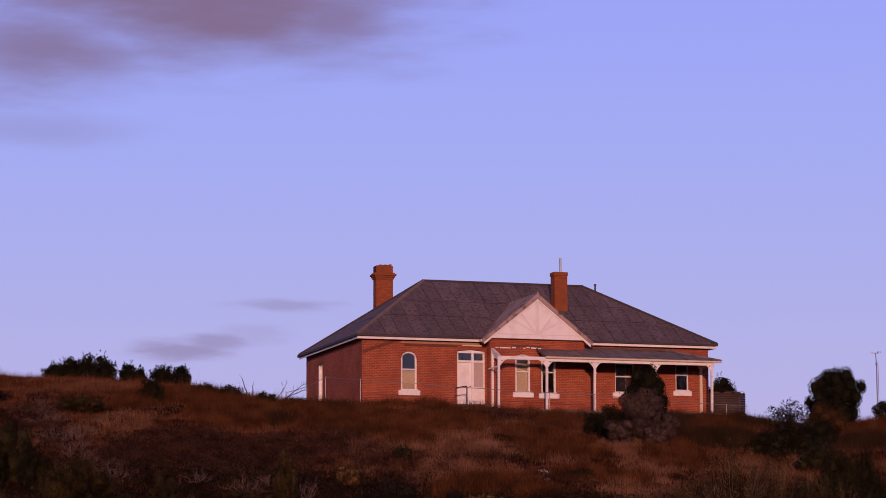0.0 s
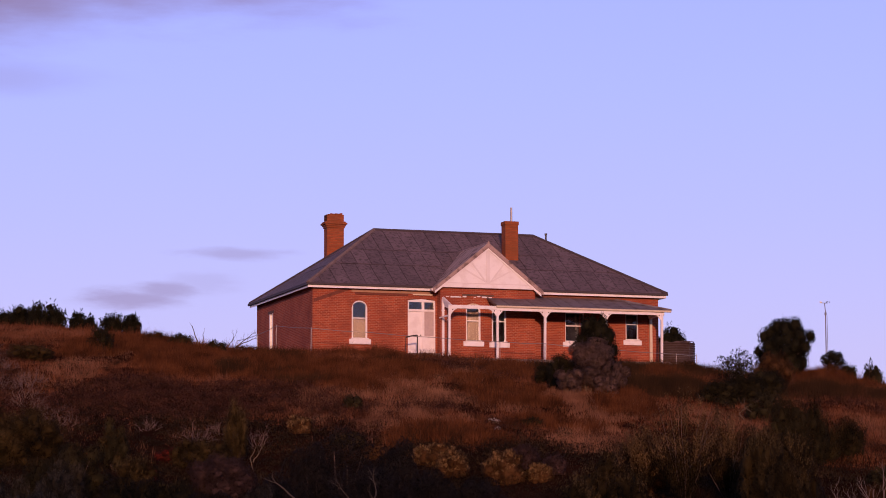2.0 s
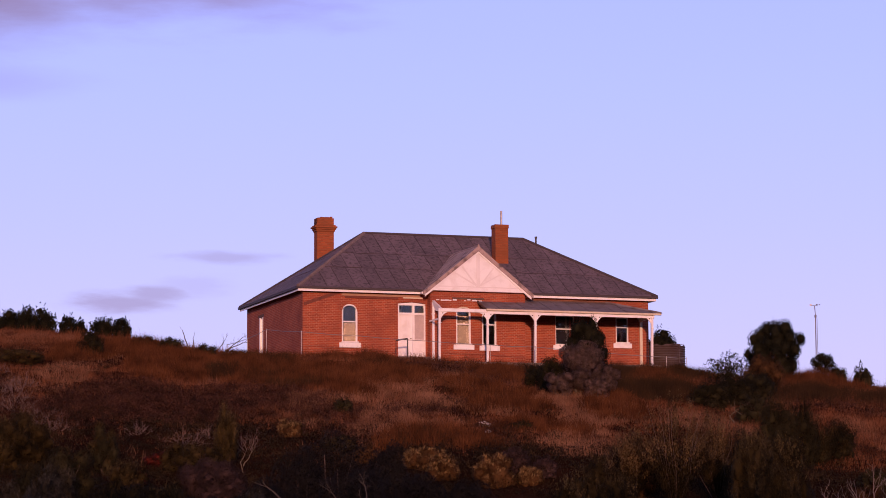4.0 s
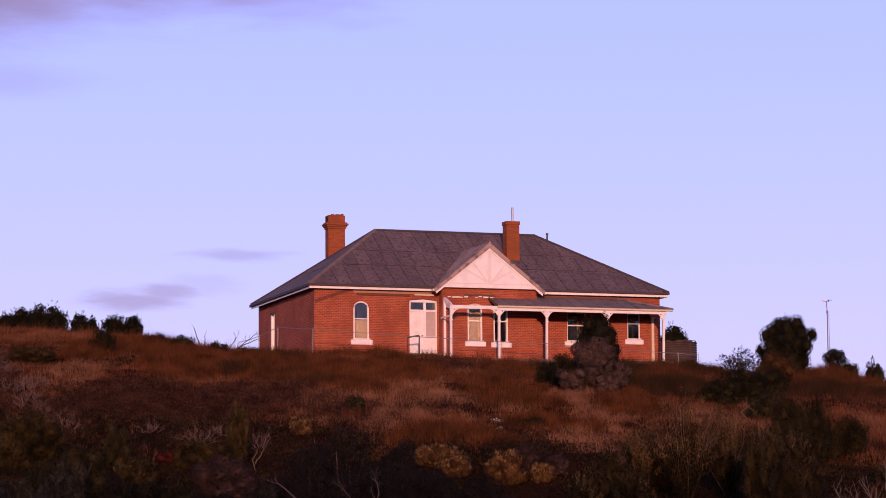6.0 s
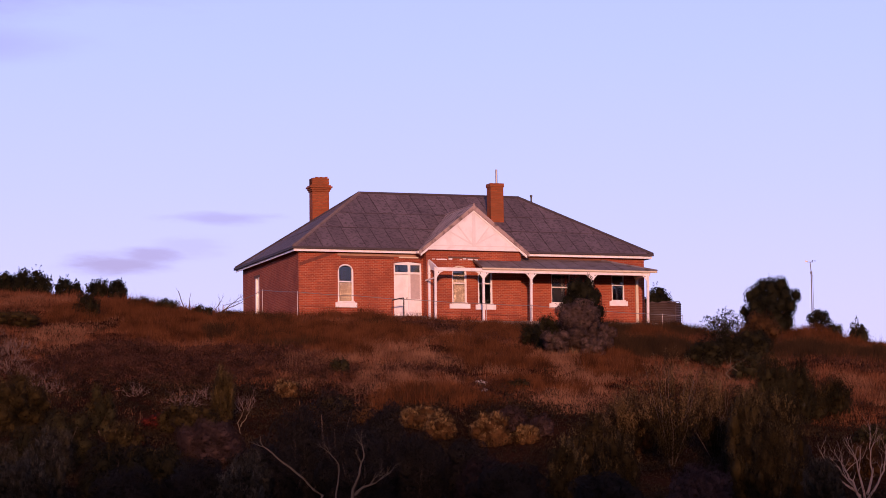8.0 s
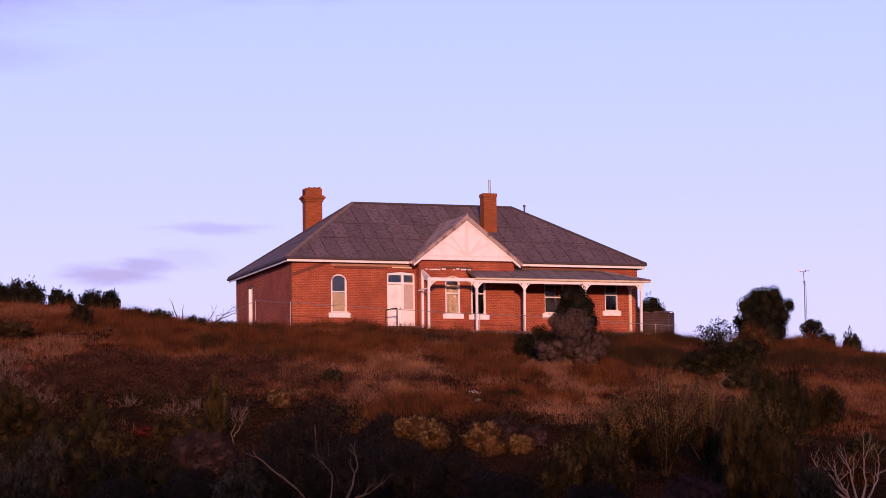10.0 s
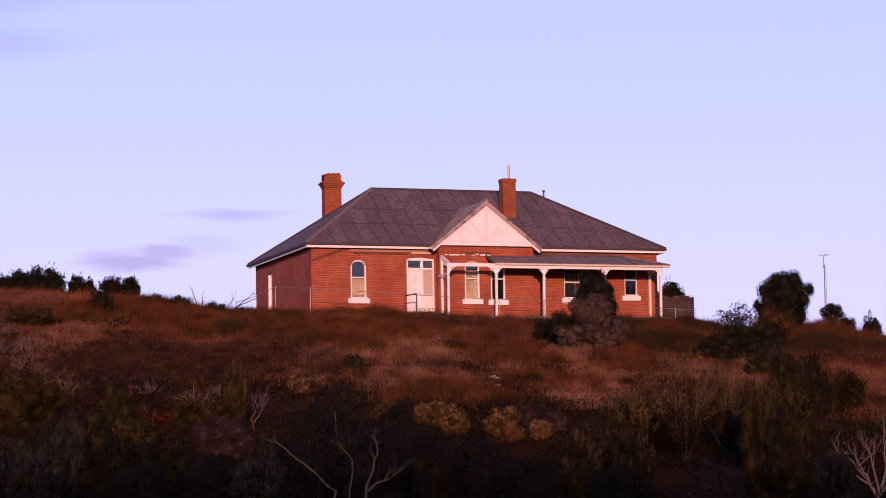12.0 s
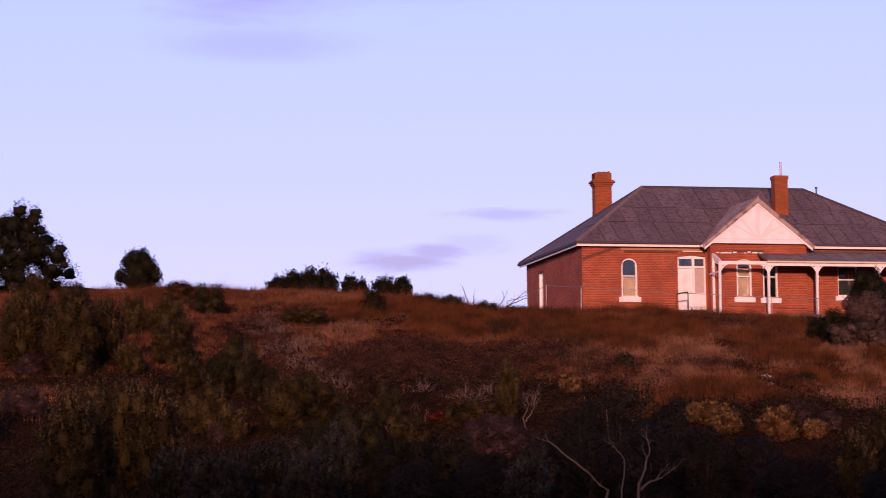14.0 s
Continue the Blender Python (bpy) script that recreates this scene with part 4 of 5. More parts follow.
def inner(rng, centres, radii):
    """The close-grown inside of a crown: one rugged clump for each lump."""
    vs, fs, ns = [], [], []
    for i, (c, r) in enumerate(zip(centres, radii)):
        rough = 1 + rng.normal(0, 0.22, (len(BALL_V), 1))
        vs.append(c + BALL_V * r * rough)
        fs.append(BALL_F + i * len(BALL_V))
        ns.append(BALL_V)
    return np.concatenate(vs), np.concatenate(fs), np.concatenate(ns)


def unit(rng, n):
    u = rng.normal(0, 1, (n, 3))
    return u / np.linalg.norm(u, axis=1)[:, None]


def lumpy(rng, w, h, n, low=0.12, lumps=18, size=0.6, taper=0.0, spike=0.35, ragged=0.12):
    """Points and outward ways on the uneven skin of a crown made of lumps; taper draws it in towards the top, spike lets sprigs stand up."""
    mid, rad = np.array([0, 0, h * (0.5 + low / 2)]), np.array([w / 2, w / 2, h * (0.5 - low / 2)])
    # lumps spread evenly over the crown, some reaching out further than others
    k = np.arange(lumps) + 0.5
    turn, up = k * 2.39996 + rng.random() * 6, 1 - 2 * k / lumps
    c = np.stack([np.cos(turn) * np.sqrt(1 - up * up), np.sin(turn) * np.sqrt(1 - up * up), up], 1) + rng.normal(0, 0.10, (lumps, 3))
    c *= (0.74 - ragged + ragged * 1.6 * rng.random(lumps))[:, None]
    r = (0.30 + 0.14 * rng.random(lumps)) * min(1.0, (22 / lumps) ** 0.45)

    def shaped(p):
        k = 1 - taper * np.clip((p[..., 2] + 0.5) / 1.5, 0, 1) ** 1.2
        return p * np.stack([k, k, np.ones_like(k)], -1)
    pick = rng.integers(0, lumps, n)
    u = unit(rng, n)
    p = c[pick] + u * (r[pick] * (0.80 + 0.20 * rng.random(n) ** 0.5 + 0.07 * rng.normal(0, 1, n)))[:, None]
    length = np.linalg.norm(p, axis=1)
    p = np.where((length > 1.12)[:, None], p / length[:, None] * 1.12, p)
    fill = rng.random(n) < 0.15
    p = np.where(fill[:, None], u * 0.8 * (rng.random(n) ** 0.4)[:, None], p)
    pts = mid + shaped(p) * rad
    out = u + p * 0.5 + np.array([0, 0, 0.1])
    # sprigs that stand out past the skin
    m, each = lumps * 7, 9
    k, d = rng.integers(0, lumps, m), unit(rng, m) + np.array([0, 0, spike])
    reach = 0.75 + 0.36 * np.linspace(0, 1, each)[None, :, None] * (0.5 + 0.8 * rng.random((m, 1, 1)))
    sp = (c[k][:, None, :] + d[:, None, :] * r[k][:, None, None] * reach + rng.normal(0, 0.018, (m, each, 3))).reshape(-1, 3)
    pts = np.concatenate([pts, mid + shaped(sp) * rad])
    out = np.concatenate([out, np.repeat(d, each, 0)])
    keep = pts[:, 2] > 0.02
    return pts[keep], out[keep], inner(rng, mid + shaped(c) * rad, r[:, None] * rad * size), (mid + shaped(c) * rad, r[:, None] * rad)


def fan(rng, w, h, n, count=60):
    """Points along thin stems that spread upward from one root, leafier towards the tips."""
    a, out = rng.random(count) * math.tau, np.sqrt(rng.random(count))
    tall = h * (1.0 - 0.42 * out ** 2) * (0.66 + 0.34 * rng.random(count))
    tip = np.stack([np.cos(a) * out * w * 0.52, np.sin(a) * out * w * 0.52, tall], 1)
    k, s = rng.integers(0, count, n), rng.random(n) ** 0.6
    p = tip[k] * s[:, None]
    p[:, :2] *= (0.55 + 0.45 * s)[:, None]
    p += rng.normal(0, 1, (n, 3)) * (0.02 + 0.035 * s * (1.15 - s) * w)[:, None]
    p[:, 2] = np.maximum(p[:, 2], 0.03)
    way = p * np.array([1, 1, 0.2]) / w + np.array([0, 0, 0.2]) + rng.normal(0, 0.2, (n, 3))
    # stem ends are split off for the lighter colour that paints them lit
    old = s + 0.06 * rng.normal(0, 1, n) < 0.80
    return p[old], way[old], None, (p[~old], way[~old])


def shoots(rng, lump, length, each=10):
    """Upright shoots on the upper skin of a crown's lumps, to carry the as-if-lit tip colour."""
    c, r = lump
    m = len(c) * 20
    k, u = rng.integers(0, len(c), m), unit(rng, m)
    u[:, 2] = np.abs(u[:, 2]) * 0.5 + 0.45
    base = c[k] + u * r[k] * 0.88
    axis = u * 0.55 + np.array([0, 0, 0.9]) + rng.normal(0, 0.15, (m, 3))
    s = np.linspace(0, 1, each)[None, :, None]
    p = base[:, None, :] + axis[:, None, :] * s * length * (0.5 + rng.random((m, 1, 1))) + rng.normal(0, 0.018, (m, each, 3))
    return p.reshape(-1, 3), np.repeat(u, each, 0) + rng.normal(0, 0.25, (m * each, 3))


def plumes(rng, w, h, n, count=9, thin=0.30):
    """Points on a bundle of upright, pointed plumes."""
    ang, rr = rng.random(count) * math.tau, np.sqrt(rng.random(count)) * w * 0.5 * (1 - thin)
    tall = h * (0.62 + 0.38 * rng.random(count)) * (1 - 0.25 * rr / (w * 0.5))
    tall[0] = h
    rr[0] = 0
    fat = w * thin * (0.7 + 0.5 * rng.random(count))
    k = rng.integers(0, count, n)
    z = rng.random(n) ** 0.8
    body = np.minimum(1.0, (1 - z) ** 0.65 * 1.35) * (0.55 + 0.45 * rng.random(n))
    a = rng.random(n) * math.tau
    wob = 1 + 0.25 * np.sin(z * 17 + k)
    x = rr[k] * np.cos(ang[k]) + fat[k] * body * wob * np.cos(a)
    y = rr[k] * np.sin(ang[k]) + fat[k] * body * wob * np.sin(a)
    pts = np.stack([x, y, 0.02 + z * tall[k]], 1)
    way = np.stack([np.cos(a), np.sin(a), np.full(n, 0.35)], 1)
    return pts, way, inner(rng, np.stack([rr * np.cos(ang), rr * np.sin(ang), tall * 0.36], 1), np.stack([fat * 0.42, fat * 0.42, tall * 0.34], 1)), None


def limbs(rng, w, h, count, thick, mat, parent, spread=0.75, twist=0.1, name="trunk", fork=2):
    """A trunk with forking limbs, one mesh."""
    bm = bmesh.new()
    for i in range(count):
        a = rng.random() * math.tau
        out = spread * w * 0.5 * (0.2 + 0.6 * rng.random())
        tip = Vector((out * math.cos(a), out * math.sin(a), h * (0.55 + 0.33 * rng.random())))
        kink = Vector((rng.normal(0, twist), rng.normal(0, twist), 0))
        p0, p1, p2 = Vector((0, 0, -0.1)), tip * 0.35 + kink, tip * 0.7 - kink * 0.4
        p1.z = h * 0.30
        add_tube(bm, [p0, p1, p2, tip], [thick, thick * 0.75, thick * 0.45, thick * 0.15], 5)
        for _ in range(fork):
            s = p1.lerp(p2, rng.random())
            e = s + Vector(((rng.random() - 0.5) * 0.5 * w, (rng.random() - 0.5) * 0.5 * w, (0.05 + 0.12 * rng.random()) * h))
            add_tube(bm, [s, s.lerp(e, 0.5) + kink * 0.3, e], [thick * 0.4, thick * 0.28, thick * 0.1], 4)
    return part(name, bm, mat, parent)


def plant(name, spots, label, category, group, mat, shape, leaf_size=0.08, slim=0.45, full=1500, lumps=18, wood=BARK, stems=4, thick=0.02, seed=1, wild=0.24, low=0.1, close=True, size=0.46, lit_or_bloom=None, shoot=0.12, taper=0.0, spike=0.35, ragged=0.12):
    for i, (x, y, w, h) in enumerate(spots):
        rng = np.random.default_rng(seed * 100 + i)
        h += 0.05
        t = thing(name, pose(x, y, ground_z(x, y) - 0.04, 0, 0, 0), label, category, group if len(spots) > 1 else "")
        limbs(rng, w, h, stems, thick * max(h, 0.8), wood, t)
        leaf = leaf_size
        n = int(min(max(1.6 * full * w * h * (0.08 / leaf) ** 2, 700), 34000))
        if shape == "lump":
            pts, way, core, lump = lumpy(rng, w, h, n, low, lumps, size, taper, spike, ragged)
        else:
            pts, way, core, lump = (plumes if shape == "plume" else fan)(rng, w, h, n, lumps)
        ob = new("crown", leaf_cloud(pts, way, leaf, leaf * slim, mat, "crown", rng, wild, 0.2 if shape == "lump" else 0.8, core if close else None))
        ob.parent = t
        # paler top leaves paint light onto the crown; on cushion bushes, flower heads too
        if lit_or_bloom:
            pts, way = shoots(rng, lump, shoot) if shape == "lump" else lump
            ob = new("young_growth", leaf_cloud(pts, way, leaf * 0.9, leaf * slim, lit_or_bloom, "young_growth", rng, 0.4, 0.8))
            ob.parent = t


# each spot: x, y, width, height
JUNIPER = [
    (6.55, 111.6, 2.25, 2.75),
]
GREYHEATH_TOP = [
    (5.35, 93.8, 1.75, 2.0),
]
GREYHEATH = [
    (5.2, 93.0, 1.25, 1.05), (4.45, 92.6, 1.15, 0.95), (6.2, 93.2, 1.05, 1.2), (5.8, 92.4, 1.0, 0.75),
]
DARKLOW = [
    (4.2, 94.2, 1.05, 1.5), (3.8, 96.5, 1.2, 0.85), (11, 94, 1.9, 1.2), (10, 92.9, 1.7, 1.0), (19.8, 124.4, 0.91, 0.8),
    (10.8, 86.1, 1.4, 1.0), (11.9, 95, 1.6, 1.25), (2.6, 82.0, 1.0, 0.35), (-3.2, 84.2, 0.75, 0.55), (11.9, 69, 1.0, 0.55),
    (12.7, 99.3, 1.3, 1.1),
]
ROUNDTREE = [
    (15.9, 118.4, 2.85, 3.15),
]
CONETREE = [
    (-34.9, 122.0, 6.4, 4.6),
]
SPARSE = [
    (12.9, 112.3, 2.0, 1.6),
]
RUSSETBUSH = [
    (13.35, 103.2, 1.75, 1.95), (-13.6, 115.1, 1.3, 0.68), (5.2, 66.6, 1.2, 1.42), (-8.7, 107.6, 1.6, 0.5),
    (-2.2, 73.2, 0.82, 0.5), (10.6, 62.4, 0.85, 1.0), (-24.2, 111.1, 1.79, 1.1), (11.5, 119.5, 1.62, 0.63),
]
SMALLTREE = [
    (19.1, 124.5, 1.25, 1.45), (19.75, 124.8, 0.75, 0.75),
]
SMALLCONIFER = [
    (20.9, 124.3, 1.15, 1.33),
]
SKYLINE = [
    (-23.9, 134.8, 1.6, 1.15), (-23, 134.4, 1.6, 1.35), (-21.9, 133.6, 1.7, 1.5), (-20.9, 132.7, 1.5, 1.35), (-19.5, 131.3, 0.9, 0.95),
    (-18.7, 130.5, 0.8, 0.8), (-17.2, 128.3, 1.2, 1.05), (-16.2, 128.0, 1.1, 1.0),
]
DARKROUND = [
    (-14.5, 104.6, 1.19, 1.16), (-12.3, 114.7, 1.3, 0.78), (-10.6, 113.5, 1.1, 0.7), (-9.4, 70.7, 0.9, 1.33), (-9.7, 65.4, 1.8, 1.44), (-8.9, 55.3, 1.13, 2.1),
    (-6.1, 54.7, 1.61, 1.75), (-6.9, 53.6, 1.46, 1.7), (-21.4, 103.7, 1.5, 1.3), (-15.1, 77.7, 1.7, 1.8), (-15.6, 76.9, 1.2, 1.35), (-17.6, 82, 0.9, 0.9),
    (-14.2, 76.6, 1.1, 1.2), (7.6, 62.3, 1.0, 2.2), (-23.6, 88, 1.6, 1.7),
]
OLIVEFLAT = [
    (-16.6, 99.3, 2.04, 0.67), (-3.0, 75.4, 1.1, 0.45), (-6.7, 70.5, 1.5, 0.95), (-7.4, 71.2, 1.1, 0.8),
]
TWIGGY = [
    (6.0, 64.4, 2.7, 3.2), (7.3, 66.0, 1.8, 2.75), (4.9, 64.9, 1.4, 2.3),
]
OLIVEUP = [
    (6.95, 55.6, 1.15, 2.55), (7.75, 56.5, 1.15, 2.35), (7.45, 58.5, 0.95, 2.67), (7.3, 54.8, 1.1, 1.9), (-6.1, 72, 0.73, 1.6),
]
DARKUP = [
    (10.0, 73.8, 1.3, 2.05), (10.7, 74.3, 1.15, 1.85), (12.0, 75.7, 1.07, 1.05), (11.2, 74.9, 0.85, 1.0),
]
OLIVE = [
    (3.5, 56.9, 1.4, 2.0), (2.8, 54.4, 0.9, 1.45), (3.9, 54.9, 0.95, 1.7), (-8.3, 66.8, 1.1, 0.95), (-11.7, 71.2, 1.75, 1.6), (-12.5, 72.1, 1.3, 1.2),
    (-18.8, 84.3, 1.25, 1.35), (-20.7, 92.9, 1.6, 1.4), (-22.1, 93.2, 1.1, 1.5), (-16.7, 77.5, 0.9, 1.05), (-14.5, 69.7, 1.5, 1.3), (-12.2, 70, 1.6, 1.5),
    (-27, 102.8, 1.5, 1.35), (-24.2, 84.8, 1.4, 1.95), (-28.6, 102.5, 1.5, 1.6), (-19.4, 88.5, 1.1, 1.2), (-13.4, 68.3, 1.0, 0.9), (-19.2, 80.5, 0.9, 1.0),
]
YELLOW = [
    (-0.4, 72.1, 1.3, 0.55), (0.1, 70.2, 0.98, 0.68), (1.5, 69.0, 1.2, 0.85), (2.5, 69.1, 0.72, 0.46), (-4.6, 77.2, 0.75, 0.48), (-0.85, 72.1, 0.5, 0.38),
]
PURPLE = [
    (2.1, 70.6, 1.02, 0.68), (2.9, 69.8, 0.79, 0.58), (-6, 66.6, 1.85, 1.2), (5.2, 49.7, 1.46, 1.05), (1.0, 54, 1.34, 1.2), (-22.3, 79.6, 1.12, 0.7),
    (-13.8, 68.2, 0.65, 0.55), (-20, 70.7, 1.5, 0.8),
]
SOFTDARK = [
    (-2.4, 59, 2.2, 2.83), (-3.1, 56.9, 1.4, 2.45), (-1.2, 58, 1.3, 2.38), (-0.4, 55, 1.36, 1.84), (0.6, 56, 1.5, 1.49), (-1.7, 53.5, 1.75, 1.9),
    (-3.6, 53.8, 1.43, 1.76), (-4.7, 49.8, 1.69, 1.17), (1.4, 51, 1.61, 1.0), (-6.1, 49.6, 1.57, 1.19), (-7, 57.5, 2.48, 1.6), (-20.6, 66.1, 2.49, 2.2),
    (8.6, 60, 1.0, 1.3), (3.2, 48.5, 1.4, 0.9),
]
GREYGREEN = [
    (-9.7, 63.8, 1.25, 1.25), (-9.4, 55.2, 0.8, 1.6), (-5.2, 51.7, 0.45, 1.05), (-3.9, 52.3, 0.95, 1.5), (-3.8, 48.9, 1.0, 1.0), (-8.3, 49.3, 0.8, 1.25),
    (7.9, 51.4, 0.82, 1.2), (-9.4, 51.2, 1.3, 1.55), (-9.9, 49, 1.24, 1.3), (-8.1, 49.6, 1.12, 1.35), (-8.3, 53.4, 0.95, 1.95), (-11.3, 50.8, 1.0, 1.2),
]
RED = [
    (-8.0, 71.8, 0.85, 0.48), (-8.2, 68.3, 0.7, 0.4),
]
DRY = [
    (-7.6, 75.3, 1.12, 0.8), (-12, 77.7, 1.42, 0.7), (-5.7, 75.2, 0.68, 0.66), (-7, 76.6, 0.52, 0.42), (-15.1, 89.5, 1.02, 0.8),
    (-17.1, 93.8, 1.9, 0.8), (-15.6, 88.9, 1.6, 0.75), (-16.6, 87.2, 1.2, 0.75), (-13.9, 83.5, 1.3, 0.7), (-17.9, 97, 1.2, 0.6), (-18.4, 101, 1.3, 0.6), (-16.6, 95, 1.0, 0.5), (-15.0, 91.5, 0.9, 0.5), (-14.6, 86.2, 1.0, 0.6), (-12.8, 80.6, 0.9, 0.5), (-9.2, 76.9, 0.7, 0.5),
]
CONIFER = [
    (-30.8, 131.4, 2.6, 2.5),
]
OLIVEBIG = [
    (-13.9, 56.4, 1.7, 3.0), (-14.3, 54.2, 1.5, 2.55), (-12.6, 55.6, 1.2, 2.6), (-22.9, 80.9, 2.0, 2.7), (-21.0, 79.6, 1.9, 2.7), (-20.4, 82.1, 1.4, 2.3),
]
TANKBUSH = [
    (12.8, 145.4, 2.3, 4.29),
]

plant("dark_round_tree", ROUNDTREE, "dense dark green rounded tree on the crest of the hill", "tree", "", L_TREE, "lump", 0.08, 0.55, 3400, 64, seed=1, thick=0.03, stems=6, low=-0.1, size=0.6, wild=0.5, taper=0.1, ragged=0.12, spike=0.15)
plant("dark_conical_tree", CONETREE, "tall dark broad-based tree with ragged branch tips", "tree", "", L_TREE, "lump", 0.10, 0.5, 3000, 110, seed=31, thick=0.03, stems=8, low=-0.15, size=0.5, wild=0.5, taper=0.5, spike=0.5, ragged=0.25)
plant("bushy_conifer", CONIFER, "dark bushy conifer standing in the grass of the crest", "tree", "", L_TREE, "lump", 0.10, 0.5, 3600, 34, seed=2, low=-0.1, size=0.5, wild=0.5, taper=0.34, spike=0.5, ragged=0.25)
plant("juniper_bush", JUNIPER, "upright dark green conifer bush before the verandah", "bush", "", L_TREE, "lump", 0.07, 0.5, 6500, 60, seed=3, low=-0.2, size=0.55, wild=0.5, taper=0.22, spike=0.4)
plant("small_conifer", SMALLCONIFER, "small ragged dark conifer on the far crest", "tree", "", L_DARK, "plume", 0.09, 0.4, 1600, 12, seed=4)
plant("small_tree", SMALLTREE, "small dark gnarled tree with an open crown", "tree", "small crest trees", L_TREE, "lump", 0.08, 0.5, 1500, 11, seed=5, low=0.2, thick=0.03)
plant("tank_shrub", TANKBUSH, "dark green shrub standing behind the water tank", "shrub", "", L_TREE, "lump", 0.10, 0.5, 1700, 26, seed=6, low=0.5, size=0.6, spike=0.7)
plant("sparse_shrub", SPARSE, "thin open shrub with bare twigs and small grey leaves", "shrub", "", L_DARK, "lump", 0.09, 0.5, 520, 24, BARK, seed=7, stems=22, thick=0.018, low=0.1, close=False, ragged=0.45)
plant("crest_bush", SKYLINE, "dark leafy bush growing on the hill crest", "bush", "bushes on the crest", L_TREE, "lump", 0.10, 0.55, 3000, 24, seed=8, low=-0.3, wild=0.5, spike=0.55, size=0.5, ragged=0.38)
plant("tall_heath_bush", GREYHEATH_TOP, "wind-shaped mauve-grey bush on bare twisted stems", "bush", "", L_GHEATH, "lump", 0.075, 0.28, 4200, 16, DEADWOOD, 6, 0.03, 32, low=0.3, wild=0.8, close=False, ragged=0.36, spike=0.7)
plant("grey_heath_bush", GREYHEATH, "low mauve-grey heath bush with twisted stems", "bush", "grey heath bushes", L_GHEATH, "lump", 0.075, 0.28, 4200, 12, DEADWOOD, 5, 0.045, 9, low=0.1, wild=0.8, close=False, ragged=0.36, spike=0.7)
plant("low_dark_bush", DARKLOW, "low spreading dark green bush on the slope", "bush", "low dark bushes", L_DARK, "lump", 0.06, 0.45, 1900, 20, seed=10, low=-0.2)
plant("rusty_bush", RUSSETBUSH, "rust-brown leafy bush on the slope", "bush", "rusty bushes", L_RUST, "lump", 0.06, 0.45, 1900, 16, seed=11, low=-0.1)
plant("round_dark_bush", DARKROUND, "small rounded dark green bush in the grass", "bush", "round dark bushes", L_DARK, "lump", 0.055, 0.45, 2000, 13, seed=12, low=-0.1, lit_or_bloom=L_OLIVE, shoot=0.07)
plant("flat_olive_bush", OLIVEFLAT, "flat spreading olive bush on the slope", "bush", "flat olive bushes", L_OLIVE, "lump", 0.055, 0.45, 1800, 18, seed=13, low=-0.3)
plant("twiggy_shrub", TWIGGY, "tall twiggy brown shrub with small dry leaves", "shrub", "twiggy shrubs", L_OLIVE, "fan", 0.045, 0.45, 4200, 170, BARK, 16, 0.004, 14, 0.5, close=False, lit_or_bloom=L_TWIG)
plant("olive_shrub", OLIVEUP, "upright olive-green shrub with feathery tips", "shrub", "upright olive shrubs", L_OLIVE, "lump", 0.045, 0.4, 2200, 30, seed=15, low=-0.1, lit_or_bloom=L_OLIVELIT, shoot=0.15, taper=0.2, spike=0.8)
plant("dark_upright_shrub", DARKUP, "upright dark green shrub with pointed tips", "shrub", "upright dark shrubs", L_DARK, "lump", 0.055, 0.4, 2400, 24, seed=16, low=-0.1, lit_or_bloom=L_OLIVE, shoot=0.2, spike=0.9)
plant("olive_bush", OLIVE, "rounded olive-green bush low on the slope", "bush", "olive bushes", L_OLIVE, "lump", 0.045, 0.45, 1900, 16, seed=17, low=-0.1, lit_or_bloom=L_OLIVELIT)
plant("large_olive_bush", OLIVEBIG, "large billowing olive-green bush on the slope", "bush", "large olive bushes", L_OLIVE, "lump", 0.06, 0.45, 1700, 24, seed=18, low=-0.1, lit_or_bloom=L_OLIVELIT, shoot=0.16)
plant("everlasting_bush", YELLOW, "cushion bush covered in ochre-yellow flower heads", "bush", "yellow cushion bushes", L_RUST, "lump", 0.04, 0.7, 2400, 30, seed=19, low=-0.35, size=0.6, lit_or_bloom=L_YELLOW, shoot=0.04, ragged=0.18)
plant("mauve_bush", PURPLE, "rounded mauve-brown twiggy bush on the slope", "bush", "mauve bushes", L_MAUVE, "lump", 0.05, 0.3, 4200, 40, DEADWOOD, 10, 0.006, 20, low=-0.2, spike=0.8, size=0.4)
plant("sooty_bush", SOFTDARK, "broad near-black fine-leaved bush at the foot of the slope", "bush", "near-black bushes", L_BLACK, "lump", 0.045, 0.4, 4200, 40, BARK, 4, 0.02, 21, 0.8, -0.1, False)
plant("grey_green_bush", GREYGREEN, "grey-green bush with upright leaf tips coloured as if lit", "bush", "grey-green bushes", L_GREY, "lump", 0.045, 0.45, 1700, 34, seed=22, low=-0.1, wild=0.35, size=0.5, lit_or_bloom=L_GREYLIT, shoot=0.08)
plant("crimson_bush", RED, "small crimson-leaved bush among olive scrub", "bush", "crimson bushes", L_RED, "lump", 0.045, 0.5, 1200, 14, seed=23, low=-0.1)


